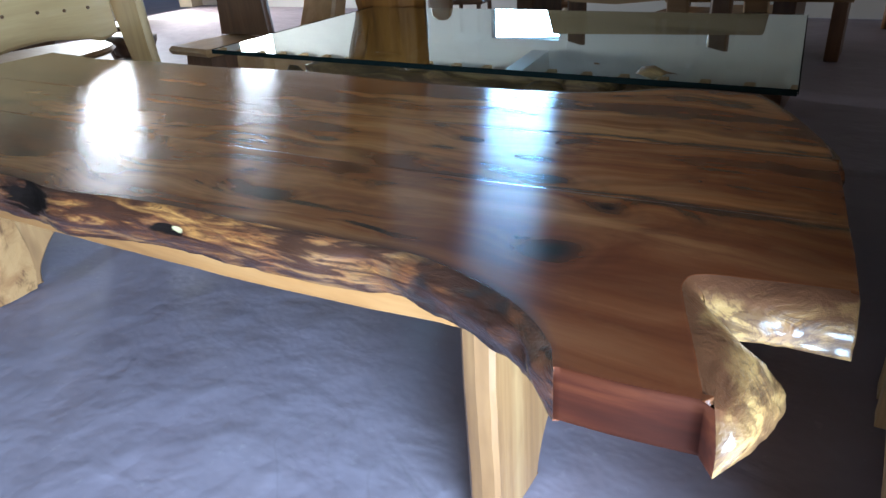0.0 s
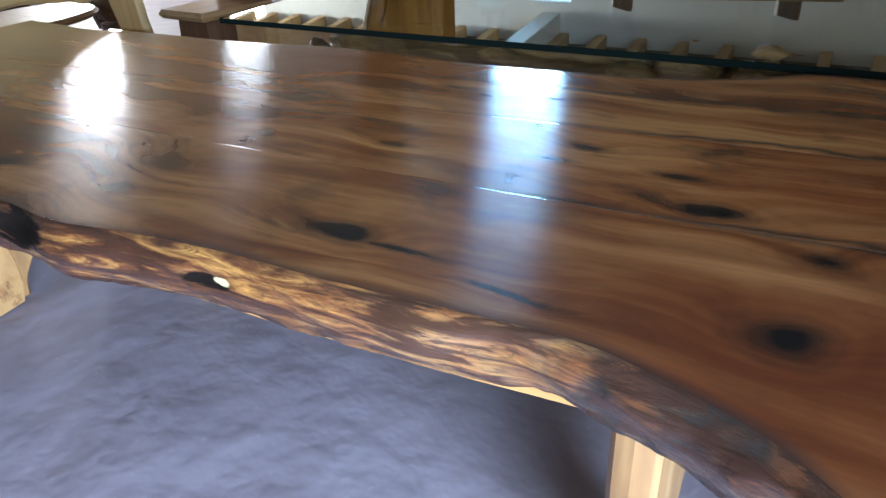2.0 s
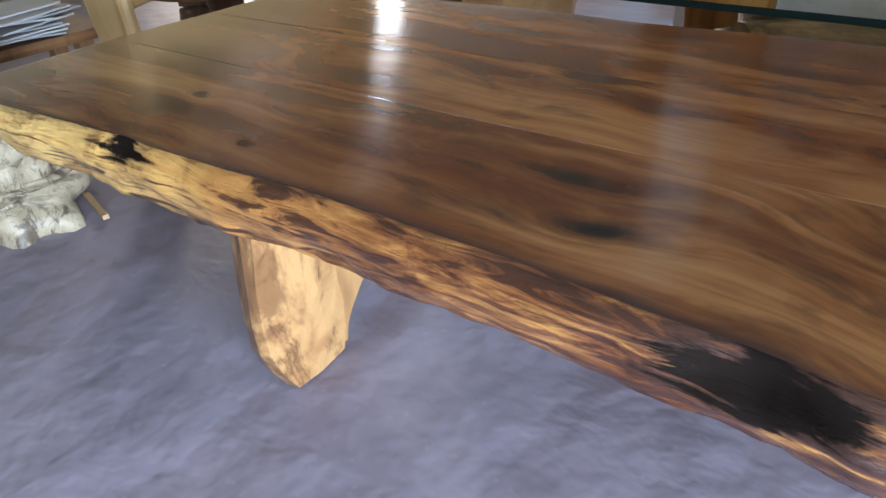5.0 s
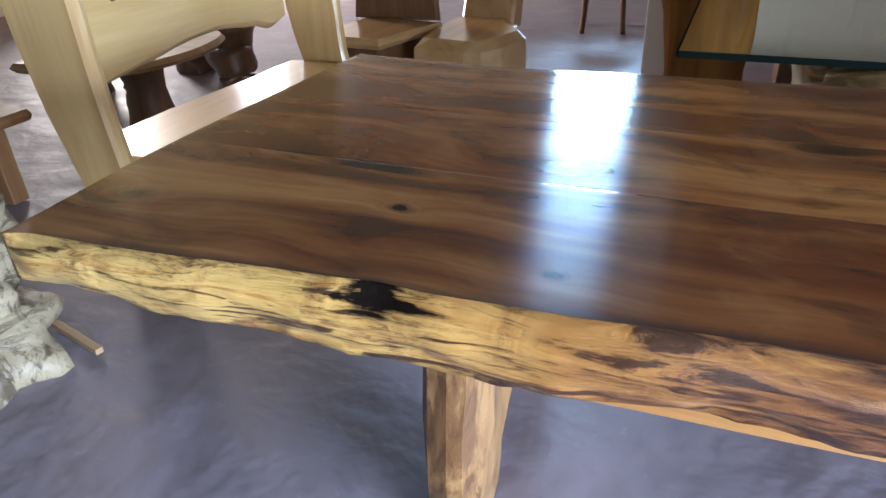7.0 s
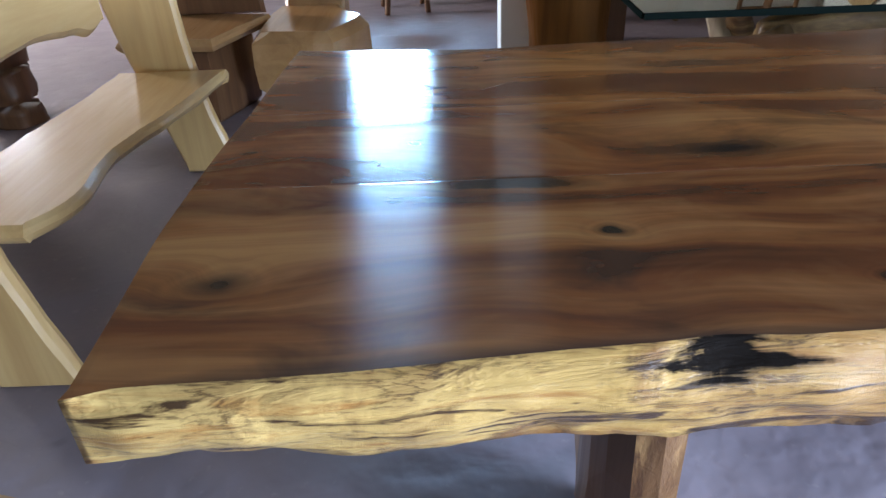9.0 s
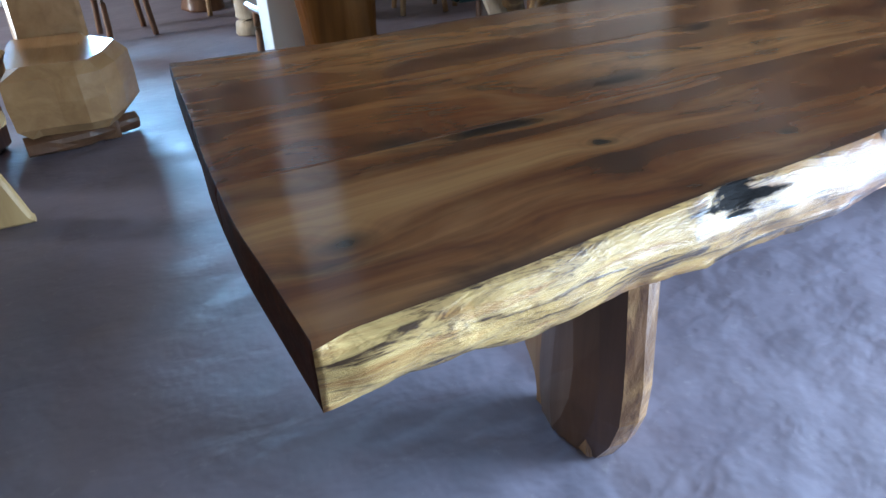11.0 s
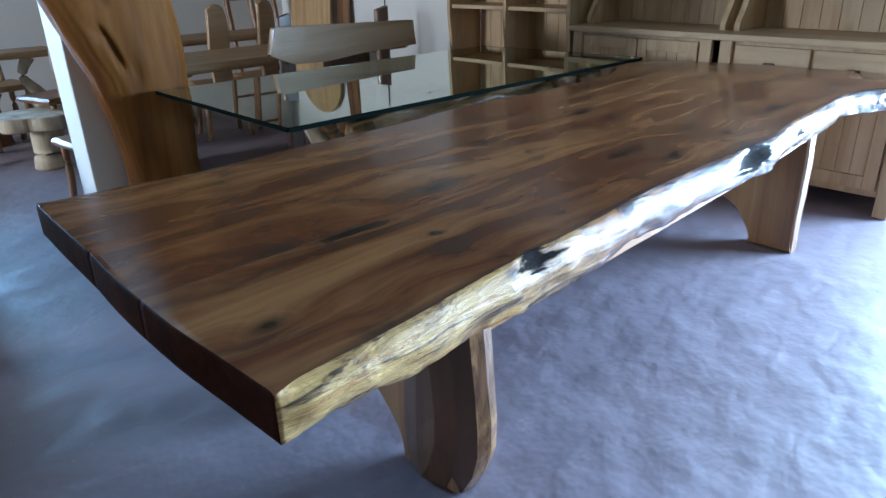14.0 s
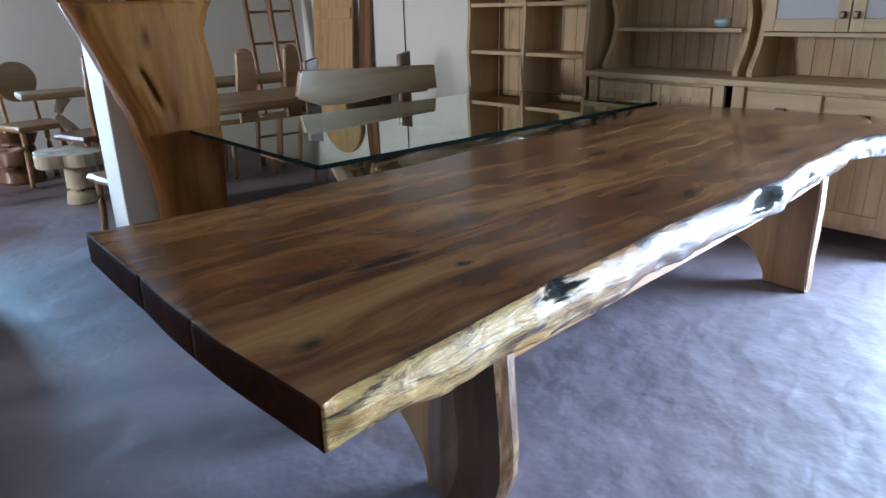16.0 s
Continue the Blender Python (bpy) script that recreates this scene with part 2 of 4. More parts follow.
def live_edge(name, stops, bark=(0.05, 0.02, 0.012), amount=0.85, mid=(0.24, 0.09, 0.03), stretch=(4.5, 22, 34), gold=0.0, heart=0.0, varnish=0.75):
    """Varnished sapwood and bark; stops give the colour along the table's length (0 to 3.4 m)."""
    m, nt, b = mat(name, (0.5, 0.35, 0.15), 0.3)
    tc = nt.nodes.new("ShaderNodeTexCoord")
    sx = nt.nodes.new("ShaderNodeSeparateXYZ")
    join(nt, tc.outputs["Object"], sx.inputs[0])
    wob = noisy(nt, tc.outputs["Object"], 5.0, 4)
    u = maths(nt, "ADD", maths(nt, "DIVIDE", sx.outputs[0], 3.4), maths(nt, "MULTIPLY", maths(nt, "SUBTRACT", wob, 0.5), 0.12))
    base = ramp(nt, u, stops)
    v = coords(nt, stretch, per_object=False)
    st = noisy(nt, v, 1.0, 7, 0.62, 0.9)
    curl = noisy(nt, coords(nt, tuple(0.8 * k for k in stretch), per_object=False), 1.0, 7, 0.66, 1.3)
    blotch = noisy(nt, tc.outputs["Object"], 9.0, 5, 0.6, 0.8)
    limit = maths(nt, "SUBTRACT", 0.552, maths(nt, "MULTIPLY", maths(nt, "MULTIPLY", maths(nt, "SUBTRACT", u, 0.25, True), 6.0, True), 0.07))
    mask = maths(nt, "MULTIPLY", maths(nt, "SUBTRACT", st, limit, True), 16.0, True)
    c = mixc(nt, maths(nt, "MULTIPLY", maths(nt, "SUBTRACT", blotch, 0.47, True), 4.0, True), base, mid)
    # golden curls and dark swirling bark lines
    bare = maths(nt, "SUBTRACT", 1.0, maths(nt, "MULTIPLY", maths(nt, "SUBTRACT", u, 0.80, True), 12.0, True), True)
    c = mixc(nt, maths(nt, "MULTIPLY", maths(nt, "MULTIPLY", maths(nt, "SUBTRACT", 0.47, st, True), 8.0 * gold, True), bare), c, mixc(nt, curl, (0.20, 0.062, 0.016), (0.56, 0.27, 0.075)))
    c = mixc(nt, maths(nt, "MULTIPLY", maths(nt, "SUBTRACT", st, 0.49, True), 5.0, True), c, mixc(nt, 0.5, mid, base))
    c = mixc(nt, maths(nt, "MULTIPLY", mask, amount), c, bark)
    vein = maths(nt, "SUBTRACT", 1.0, maths(nt, "MULTIPLY", maths(nt, "ABSOLUTE", maths(nt, "SUBTRACT", curl, 0.52)), 30.0), True)
    vein = maths(nt, "MULTIPLY", vein, maths(nt, "MULTIPLY", maths(nt, "SUBTRACT", blotch, 0.40, True), 6.0, True))
    c = mixc(nt, maths(nt, "MULTIPLY", vein, 0.8), c, bark)
    c = mixc(nt, maths(nt, "MULTIPLY", maths(nt, "SUBTRACT", 0.38, curl, True), 12.0, True), c, bark)
    if heart:
        core = maths(nt, "ADD", maths(nt, "SUBTRACT", sx.outputs[2], heart), maths(nt, "MULTIPLY", maths(nt, "SUBTRACT", blotch, 0.5), 0.05))
        c = mixc(nt, maths(nt, "MULTIPLY", core, 55.0, True), c, mixc(nt, st, (0.05, 0.018, 0.010), (0.16, 0.06, 0.024)))
    hollow = 0.0
    for kx, kz, rx, rz, d in POCKETS_DARK + CREAM_BITS:
        mp = nt.nodes.new("ShaderNodeMapping")
        mp.inputs["Location"].default_value = (-kx / rx, 0, -kz / rz)
        mp.inputs["Scale"].default_value = (1 / rx, 0, 1 / rz)
        join(nt, tc.outputs["Object"], mp.inputs[0])
        ln = nt.nodes.new("ShaderNodeVectorMath")
        ln.operation = "LENGTH"
        join(nt, mp.outputs[0], ln.inputs[0])
        r = maths(nt, "ADD", ln.outputs["Value"], maths(nt, "MULTIPLY", maths(nt, "ADD", maths(nt, "SUBTRACT", blotch, 0.5), maths(nt, "MULTIPLY", maths(nt, "SUBTRACT", curl, 0.5), 1.1)), 3.0))
        f = maths(nt, "MULTIPLY", maths(nt, "SUBTRACT", 1.45, r, True), 2.4, True)
        hollow = maths(nt, "MAXIMUM", hollow, f)
        c = mixc(nt, f, c, (0.46, 0.36, 0.19) if d else (0.008, 0.005, 0.004))
    join(nt, c, b.inputs["Base Color"])
    join(nt, maths(nt, "SUBTRACT", varnish, maths(nt, "MULTIPLY", hollow, varnish)), b.inputs["Coat Weight"])
    join(nt, maths(nt, "SUBTRACT", 0.22, maths(nt, "MULTIPLY", hollow, 0.18)), b.inputs["Specular IOR Level"])
    join(nt, maths(nt, "ADD", 0.35, maths(nt, "MULTIPLY", hollow, 0.4)), b.inputs["Roughness"])
    b.inputs["Coat Roughness"].default_value = 0.12
    bump(nt, b, maths(nt, "ADD", maths(nt, "ADD", st, maths(nt, "MULTIPLY", curl, 0.5)), maths(nt, "MULTIPLY", blotch, 0.6)), 0.6, 0.012)
    return m


def plaster(name, a, c):
    m, nt, b = mat(name, a, 0.9)
    v = coords(nt, per_object=False)
    n1, n2 = noisy(nt, v, 0.8, 4), noisy(nt, v, 14.0, 5)
    join(nt, mixc(nt, n1, a, c), b.inputs["Base Color"])
    bump(nt, b, maths(nt, "ADD", maths(nt, "MULTIPLY", n1, 2.0), maths(nt, "MULTIPLY", n2, 0.4)), 0.35, 0.02)
    return m


def floor_cement():
    m, nt, b = mat("trowelled_cement", (0.26, 0.22, 0.23), 0.5)
    v = coords(nt, per_object=False)
    n1, n2, n3 = noisy(nt, v, 0.6, 5, 0.55), noisy(nt, v, 3.0, 4, 0.5), noisy(nt, v, 26.0, 4)
    n4 = noisy(nt, coords(nt, (1.0, 1.6, 1.0), (0, 0, 0.6), per_object=False), 4.5, 3, 0.45, 0.35)
    c = ramp(nt, n1, [(0.3, (0.155, 0.125, 0.155)), (0.55, (0.205, 0.168, 0.20)), (0.75, (0.255, 0.215, 0.24))])
    c = mixc(nt, maths(nt, "MULTIPLY", n4, 0.5), c, (0.275, 0.24, 0.29))
    c = mixc(nt, maths(nt, "MULTIPLY", maths(nt, "SUBTRACT", n3, 0.62, True), 2.0, True), c, (0.36, 0.33, 0.33))
    crack = noisy(nt, v, 1.6, 3, 0.5, 0.4)
    cr = maths(nt, "SUBTRACT", 1.0, maths(nt, "MULTIPLY", maths(nt, "ABSOLUTE", maths(nt, "SUBTRACT", crack, 0.5)), 160.0), True)
    gate = maths(nt, "MULTIPLY", maths(nt, "SUBTRACT", n1, 0.5, True), 4.0, True)
    c = mixc(nt, maths(nt, "MULTIPLY", maths(nt, "MULTIPLY", cr, gate), 0.5), c, (0.10, 0.085, 0.085))
    join(nt, c, b.inputs["Base Color"])
    join(nt, maths(nt, "ADD", maths(nt, "MULTIPLY", n4, 0.4), 0.38), b.inputs["Roughness"])
    h = maths(nt, "ADD", maths(nt, "ADD", n2, maths(nt, "MULTIPLY", n4, 0.5)), maths(nt, "MULTIPLY", n3, 0.03))
    bump(nt, b, h, 0.46, 0.042)
    return m


M_SLAB = slab_wood()
M_EDGE = live_edge("live_edge_sapwood", [(0.0, (0.62, 0.40, 0.15)), (0.20, (0.54, 0.31, 0.095)), (0.27, (0.34, 0.145, 0.04)), (0.35, (0.17, 0.058, 0.018)), (0.52, (0.075, 0.022, 0.010)),
                                         (0.62, (0.08, 0.027, 0.011)), (0.70, (0.10, 0.036, 0.014)), (0.80, (0.21, 0.098, 0.038)), (0.85, (0.02, 0.015, 0.014)), (0.90, (0.025, 0.015, 0.013)), (0.93, (0.18, 0.06, 0.025))],
                   (0.034, 0.012, 0.007), 0.92, (0.15, 0.045, 0.014), (5.2, 24, 48), 0.75)
M_NOTCH = live_edge("notch_sapwood", [(0.0, (0.34, 0.19, 0.065)), (1.0, (0.38, 0.215, 0.075))], (0.07, 0.03, 0.014), 0.7, (0.20, 0.085, 0.03), (10, 7, 22), 0.3, 0.742)
M_SAWN = wood("sawn_end_grain", (0.010, 0.003, 0.002), (0.042, 0.009, 0.004), (0.10, 0.025, 0.009), 0.6, 0.0, 0, 0.8, 0.6, 1.0)
M_SAWN.node_tree.nodes["Principled BSDF"].inputs["Specular IOR Level"].default_value = 0.06
M_LEG = wood("pale_leg_wood", (0.13, 0.055, 0.02), (0.29, 0.145, 0.056), (0.44, 0.26, 0.11), 0.4, 0.3, 2, 0.6, 0.5)
M_LEG_KNOTTY = live_edge("knotty_leg_wood", [(0.0, (0.33, 0.175, 0.072)), (1.0, (0.33, 0.175, 0.072))], (0.075, 0.028, 0.012), 0.6, (0.19, 0.078, 0.028), (5, 4, 2.2), 0.25)
# darker copy of the leg wood, its colour standing in for shade
M_LEG_SHADED = wood("shaded_leg_face", (0.05, 0.022, 0.012), (0.115, 0.055, 0.028), (0.17, 0.09, 0.045), 0.45, 0.2, 2, 0.5, 0.9, 1.0)
M_STRETCH = wood("orange_beam_wood", (0.20, 0.075, 0.022), (0.42, 0.19, 0.06), (0.54, 0.29, 0.11), 0.4, 0.2, 0, 0.8)
M_TRUNK = wood("amber_trunk_wood", (0.075, 0.024, 0.005), (0.235, 0.085, 0.014), (0.34, 0.135, 0.026), 0.65, 0.0, 2, 0.45, 0.9, 1.2)
M_TRUNK.node_tree.nodes["Principled BSDF"].inputs["Specular IOR Level"].default_value = 0.2
M_PINE = wood("limed_pine", (0.34, 0.215, 0.11), (0.52, 0.36, 0.205), (0.60, 0.44, 0.27), 0.55, 0.0, 2, 0.9)
M_PINE_H = wood("limed_pine_across", (0.34, 0.215, 0.11), (0.52, 0.36, 0.205), (0.60, 0.44, 0.27), 0.55, 0.0, 1, 0.9)
M_YELLOW = wood("yellow_bench_wood", (0.46, 0.27, 0.11), (0.64, 0.43, 0.20), (0.72, 0.52, 0.28), 0.4, 0.9, 1, 0.5, 0.15)
M_YELLOW_V = wood("yellow_board_upright", (0.38, 0.21, 0.08), (0.58, 0.37, 0.16), (0.66, 0.45, 0.22), 0.4, 0.3, 2, 0.45, 0.15)
M_TAN_WARM = wood("warm_tan_wood", (0.30, 0.15, 0.06), (0.44, 0.25, 0.11), (0.52, 0.32, 0.16), 0.32, 0.5, 1, 0.6)
M_BROWN_WARM = wood("warm_brown_wood", (0.12, 0.05, 0.02), (0.24, 0.11, 0.045), (0.32, 0.16, 0.07), 0.45, 0.2, 2, 0.8)
M_PINE_WARM = wood("warm_pine", (0.36, 0.21, 0.09), (0.54, 0.36, 0.18), (0.62, 0.44, 0.25), 0.55, 0.0, 2, 0.8)
M_PAPER = plaster("newsprint", (0.62, 0.62, 0.60), (0.40, 0.42, 0.44))
M_PAPER_DARK = plaster("printed_newsprint", (0.22, 0.25, 0.30), (0.45, 0.45, 0.44))
M_CERAMIC = mat("pale_blue_glaze", (0.42, 0.55, 0.58), 0.2)[0]
M_TAN = wood("tan_wood", (0.24, 0.13, 0.06), (0.38, 0.23, 0.11), (0.46, 0.3, 0.16), 0.5, 0.1, 0, 0.8)
M_BROWN = wood("dark_brown_wood", (0.06, 0.025, 0.012), (0.15, 0.065, 0.028), (0.22, 0.11, 0.05), 0.45, 0.2, 2, 0.8)
M_BLEACH = wood("bleached_root_wood", (0.16, 0.11, 0.065), (0.52, 0.43, 0.31), (0.66, 0.58, 0.45), 0.7, 0.0, 2, 0.6, 0.6, 1.0)
M_ROOT_PALE = live_edge("spotted_root_wood", [(0.0, (0.30, 0.24, 0.165)), (1.0, (0.33, 0.27, 0.185))], (0.05, 0.034, 0.024), 0.75, (0.19, 0.145, 0.095), (16, 16, 7), 0.0, 0.0, 0.0)
M_ROOT = wood("gnarled_root_wood", (0.025, 0.013, 0.008), (0.24, 0.13, 0.045), (0.58, 0.38, 0.15), 0.5, 0.3, 0, 1.6, 0.9, 1.2)
M_WALL = plaster("white_plaster", (0.78, 0.77, 0.75), (0.70, 0.69, 0.66))
M_WALL_Y = plaster("earth_plaster", (0.19, 0.145, 0.095), (0.15, 0.115, 0.075))
M_WALL_CREAM = plaster("cream_plaster", (0.74, 0.66, 0.48), (0.66, 0.58, 0.41))
M_CEIL = plaster("ceiling_plaster", (0.22, 0.19, 0.15), (0.17, 0.145, 0.115))
M_FLOOR = floor_cement()
M_COLUMN = plaster("white_column_paint", (0.70, 0.69, 0.67), (0.64, 0.63, 0.60))
M_BLACK = mat("black_metal", (0.02, 0.02, 0.022), 0.45, 0.6)[0]
M_BRONZE = mat("bronze_pull", (0.10, 0.08, 0.06), 0.4, 0.9)[0]
M_GLASS, gnt, gb = mat("table_glass", (0.80, 0.92, 0.86), 0.0)
gb.inputs["Transmission Weight"].default_value, gb.inputs["IOR"].default_value = 1.0, 1.52
gb.inputs["Metallic"].default_value = 0.55
M_PANE = mat("obscured_glass", (0.30, 0.28, 0.31), 0.42)[0]
M_GLASS_EDGE = mat("glass_edge", (0.006, 0.010, 0.009), 0.7)[0]
M_GLASS_EDGE.node_tree.nodes["Principled BSDF"].inputs["Specular IOR Level"].default_value = 0.0


# ---- mesh helpers ----
def part(name, bm, material, parent=None, label="", smooth=False):
    me = bpy.data.meshes.new(name)
    bmesh.ops.recalc_face_normals(bm, faces=bm.faces[:])
    if smooth:
        for f in bm.faces:
            f.smooth = True
    bm.to_mesh(me)
    bm.free()
    for m in material if isinstance(material, (list, tuple)) else (material,):
        me.materials.append(m)
    ob = new(name, me)
    if parent:
        ob.parent = parent
    if label:
        ob["label"] = label
    return ob


def thing(name, label, category, m=None, group="", kind=""):
    ob = new(name)
    if m:
        ob.matrix_world = m
    return tagged(ob, label, category, group, kind)


def block(bm, lo, hi, bevel=0.004, m=None):
    """A box between two corners with bevelled edges, added to bm."""
    c = [(a + b) / 2 for a, b in zip(lo, hi)]
    s = [abs(b - a) for a, b in zip(lo, hi)]
    mm = Matrix.Translation(c) @ Matrix.Diagonal((*s, 1))
    geo = bmesh.ops.create_cube(bm, size=1, matrix=(m @ mm) if m else mm)
    if bevel:
        edges = list({e for v in geo["verts"] for e in v.link_edges})
        bmesh.ops.bevel(bm, geom=edges, offset=min(bevel, min(s) * 0.3), segments=2, affect="EDGES", profile=0.6)
    return bm


def box(lo, hi, bevel=0.004):
    return block(bmesh.new(), lo, hi, bevel)


def spline(pts, n=6):
    """A smooth open curve through the points."""
    out = []
    for i in range(len(pts) - 1):
        p0, p1, p2, p3 = (Vector(pts[max(0, min(len(pts) - 1, j))]) for j in (i - 1, i, i + 1, i + 2))
        for k in range(n):
            t = k / n
            out.append(0.5 * ((2 * p1) + (p2 - p0) * t + (2 * p0 - 5 * p1 + 4 * p2 - p3) * t * t + (3 * p1 - p0 - 3 * p2 + p3) * t ** 3))
    out.append(Vector(pts[-1]))
    return out


def loft(bm, rings, close=True, caps=True):
    """Skins a list of rings of equal length."""
    vs = [[bm.verts.new(p) for p in r] for r in rings]
    n = len(vs[0])
    faces = []
    for a, b in zip(vs, vs[1:]):
        for i in range(n if close else n - 1):
            faces.append(bm.faces.new((a[i], a[(i + 1) % n], b[(i + 1) % n], b[i])))
    if caps:
        faces.append(bm.faces.new(vs[0][::-1]))
        faces.append(bm.faces.new(vs[-1]))
    return faces


def slab(outline, z0, z1, wobble=0.006, round_=0.012, axis="z"):
    """A thick board of free outline with rounded, slightly uneven edges. The outline lies in the plane across the axis."""
    n = len(outline)
    rings = []
    for k, (z, inset) in enumerate(((z0, round_), (z0 + round_, 0), ((z0 + z1) / 2, -wobble), (z1 - round_, 0), (z1, round_))):
        ring = []
        for i in range(n):
            p, a, b = (Vector(outline[(i + d) % n]).to_2d() for d in (0, -1, 1))
            t = (b - a).normalized()
            out = Vector((t.y, -t.x))
            q = p - out * (inset - wobble * noise.noise(Vector((p.x * 9, p.y * 9, z * 14))))
            ring.append({"z": (q.x, q.y, z), "x": (z, q.x, q.y), "y": (q.x, z, q.y)}[axis])
        rings.append(ring)
    bm = bmesh.new()
    loft(bm, rings)
    return bm


def limb(points, radii, sides=12, rough=0.1, seed=0.0):
    """A round, uneven stem along a curve."""
    pts = spline(points, 5)
    rr = [r.x for r in spline([(r, 0, 0) for r in radii], 5)]
    bm, rings = bmesh.new(), []
    for i, p in enumerate(pts):
        t = (pts[min(i + 1, len(pts) - 1)] - pts[max(i - 1, 0)]).normalized()
        q = t.to_track_quat("Z", "Y")
        ring = []
        for k in range(sides):
            a = 2 * math.pi * k / sides
            d = q @ Vector((math.cos(a), math.sin(a), 0))
            ring.append(p + d * rr[i] * (1 + rough * noise.noise(p * 6 + d * 2 + Vector((seed, 0, 0)))))
        rings.append(ring)
    loft(bm, rings)
    return bm


# ---- setting ----
def wall_with_openings(name, along, fixed, a0, a1, thick, openings, material):
    """A wall along x or y with rectangular openings (a, b, z0, z1) right through it."""
    bm = bmesh.new()
    cuts = sorted({a0, a1, *[o[0] for o in openings], *[o[1] for o in openings]})
    for a, b in zip(cuts, cuts[1:]):
        spans = [(0.0, CEIL)]
        for o in openings:
            if o[0] <= a + 1e-6 and o[1] >= b - 1e-6:
                spans = [s for s in ((0.0, o[2]), (o[3], CEIL)) if s[1] - s[0] > 1e-6]
        for z0, z1 in spans:
            lo, hi = ((a, fixed, z0), (b, fixed + thick, z1)) if along == "x" else ((fixed, a, z0), (fixed + thick, b, z1))
            block(bm, lo, hi, 0)
    return tagged(part(name, bm, material), "plastered wall with uneven hand-trowelled surface", "wall", kind="structure")


W_N, W_NW, W_W, DOOR_E, DOOR_W = (-0.80, 0.12, 1.0, 1.88), (-5.47, -4.73, 1.7, 2.6), (4.85, 5.93, 1.3, 2.5), (-2.6, -0.3, 0.0, 2.3), (6.02, 6.98, 0.0, 2.05)
floor_bm = bmesh.new()
bmesh.ops.create_grid(floor_bm, x_segments=90, y_segments=90, size=0.5, matrix=Matrix.Translation(((WEST + EAST) / 2, (NORTH + SOUTH) / 2, 0)) @ Matrix.Diagonal((EAST - WEST, NORTH - SOUTH, 1, 1)))
for v in floor_bm.verts:
    v.co.z = 0.006 * noise.noise(v.co * 1.3) - 0.004
tagged(part("floor", floor_bm, M_FLOOR, smooth=True), "grey-mauve trowelled cement floor with an uneven worn sheen", "floor", kind="structure")
tagged(part("ground", box((-40, -40, -0.4), (40, 40, -0.06), 0), M_FLOOR), "bare ground outside the workshop", "ground", kind="structure")
wall_with_openings("wall_north", "x", NORTH, WEST - 0.3, EAST + 0.3, 0.3, [W_N, W_NW], M_WALL)
wall_with_openings("wall_south", "x", SOUTH - 0.3, WEST - 0.3, EAST + 0.3, 0.3, [], M_WALL_Y)
wall_with_openings("wall_west", "y", WEST - 0.3, SOUTH, NORTH, 0.3, [W_W, DOOR_W], M_WALL_CREAM)
wall_with_openings("wall_east", "y", EAST, SOUTH, NORTH, 0.3, [DOOR_E], M_WALL)
tagged(part("ceiling", box((WEST - 0.3, SOUTH - 0.3, CEIL), (EAST + 0.3, NORTH + 0.3, CEIL + 0.15), 0), M_CEIL), "off-white plastered ceiling", "ceiling", kind="structure")

# ---- the long live-edge table ----
TOP, UNDER = 0.77, 0.685
FRONT = [(0.0, 0.0), (0.25, 0.018), (0.5, 0.046), (0.66, 0.053), (0.88, 0.068), (1.12, 0.09), (1.42, 0.098), (1.7, 0.09), (1.88, 0.086),
         (2.07, 0.118), (2.27, 0.14), (2.5, 0.15), (2.75, 0.172), (2.85, 0.172), (2.94, 0.15), (3.03, 0.122), (3.1, 0.085), (3.15, 0.04), (3.185, 0.0)]
LOBE_END = [(3.185, 0.0), (3.28, 0.008), (3.38, 0.022)]
LOBE_SIDE = [(3.38, 0.022), (3.36, 0.08), (3.33, 0.16), (3.30, 0.24), (3.29, 0.285), (3.31, 0.31), (3.42, 0.335), (3.51, 0.35)]
END_LOW = [(3.51, 0.35), (3.497, 0.47), (3.48, 0.59)]
END_MID = [(3.48, 0.59), (3.46, 0.75), (3.435, 0.91)]
END_TOP = [(3.435, 0.91), (3.405, 1.03), (3.30, 1.25), (3.205, 1.40)]
BACK = [(3.205, 1.40), (2.99, 1.405), (2.83, 1.32), (2.67, 1.265), (2.49, 1.24), (2.1, 1.228), (1.65, 1.25), (1.23, 1.21), (0.77, 1.2), (0.44, 1.17), (0.23, 1.195), (0.0, 1.205)]
LEFT_TOP = [(0.0, 1.205), (-0.008, 0.97), (-0.012, 0.75)]
LEFT_MID = [(-0.012, 0.75), (-0.02, 0.6), (-0.022, 0.44)]
LEFT_LOW = [(-0.022, 0.44), (-0.02, 0.3), (-0.01, 0.15), (0.0, 0.0)]
SEAM_A = [(3.48, 0.59), (2.95, 0.545), (2.45, 0.515), (1.4, 0.47), (-0.022, 0.44)]
SEAM_B = [(3.435, 0.91), (2.85, 0.88), (2.25, 0.85), (1.2, 0.79), (-0.012, 0.75)]
# bark pockets in the live edge: x, z, half length, half height, depth
POCKETS = ((0.645, 0.752, 0.055, 0.022, 0.016), (1.75, 0.732, 0.085, 0.030, 0.030), (1.60, 0.722, 0.03, 0.012, 0.012), (0.19, 0.735, 0.012, 0.006, 0.006),
           (2.22, 0.722, 0.06, 0.016, 0.012), (2.72, 0.735, 0.06, 0.018, 0.014), (0.42, 0.735, 0.04, 0.010, 0.004), (3.10, 0.725, 0.03, 0.02, 0.02))


def thickness(x):
    return float(np.interp(x, (0, 0.3, 0.65, 1.1, 1.6, 2.2, 2.8, 3.4), (0.086, 0.108, 0.124, 0.118, 0.114, 0.108, 0.099, 0.086)))


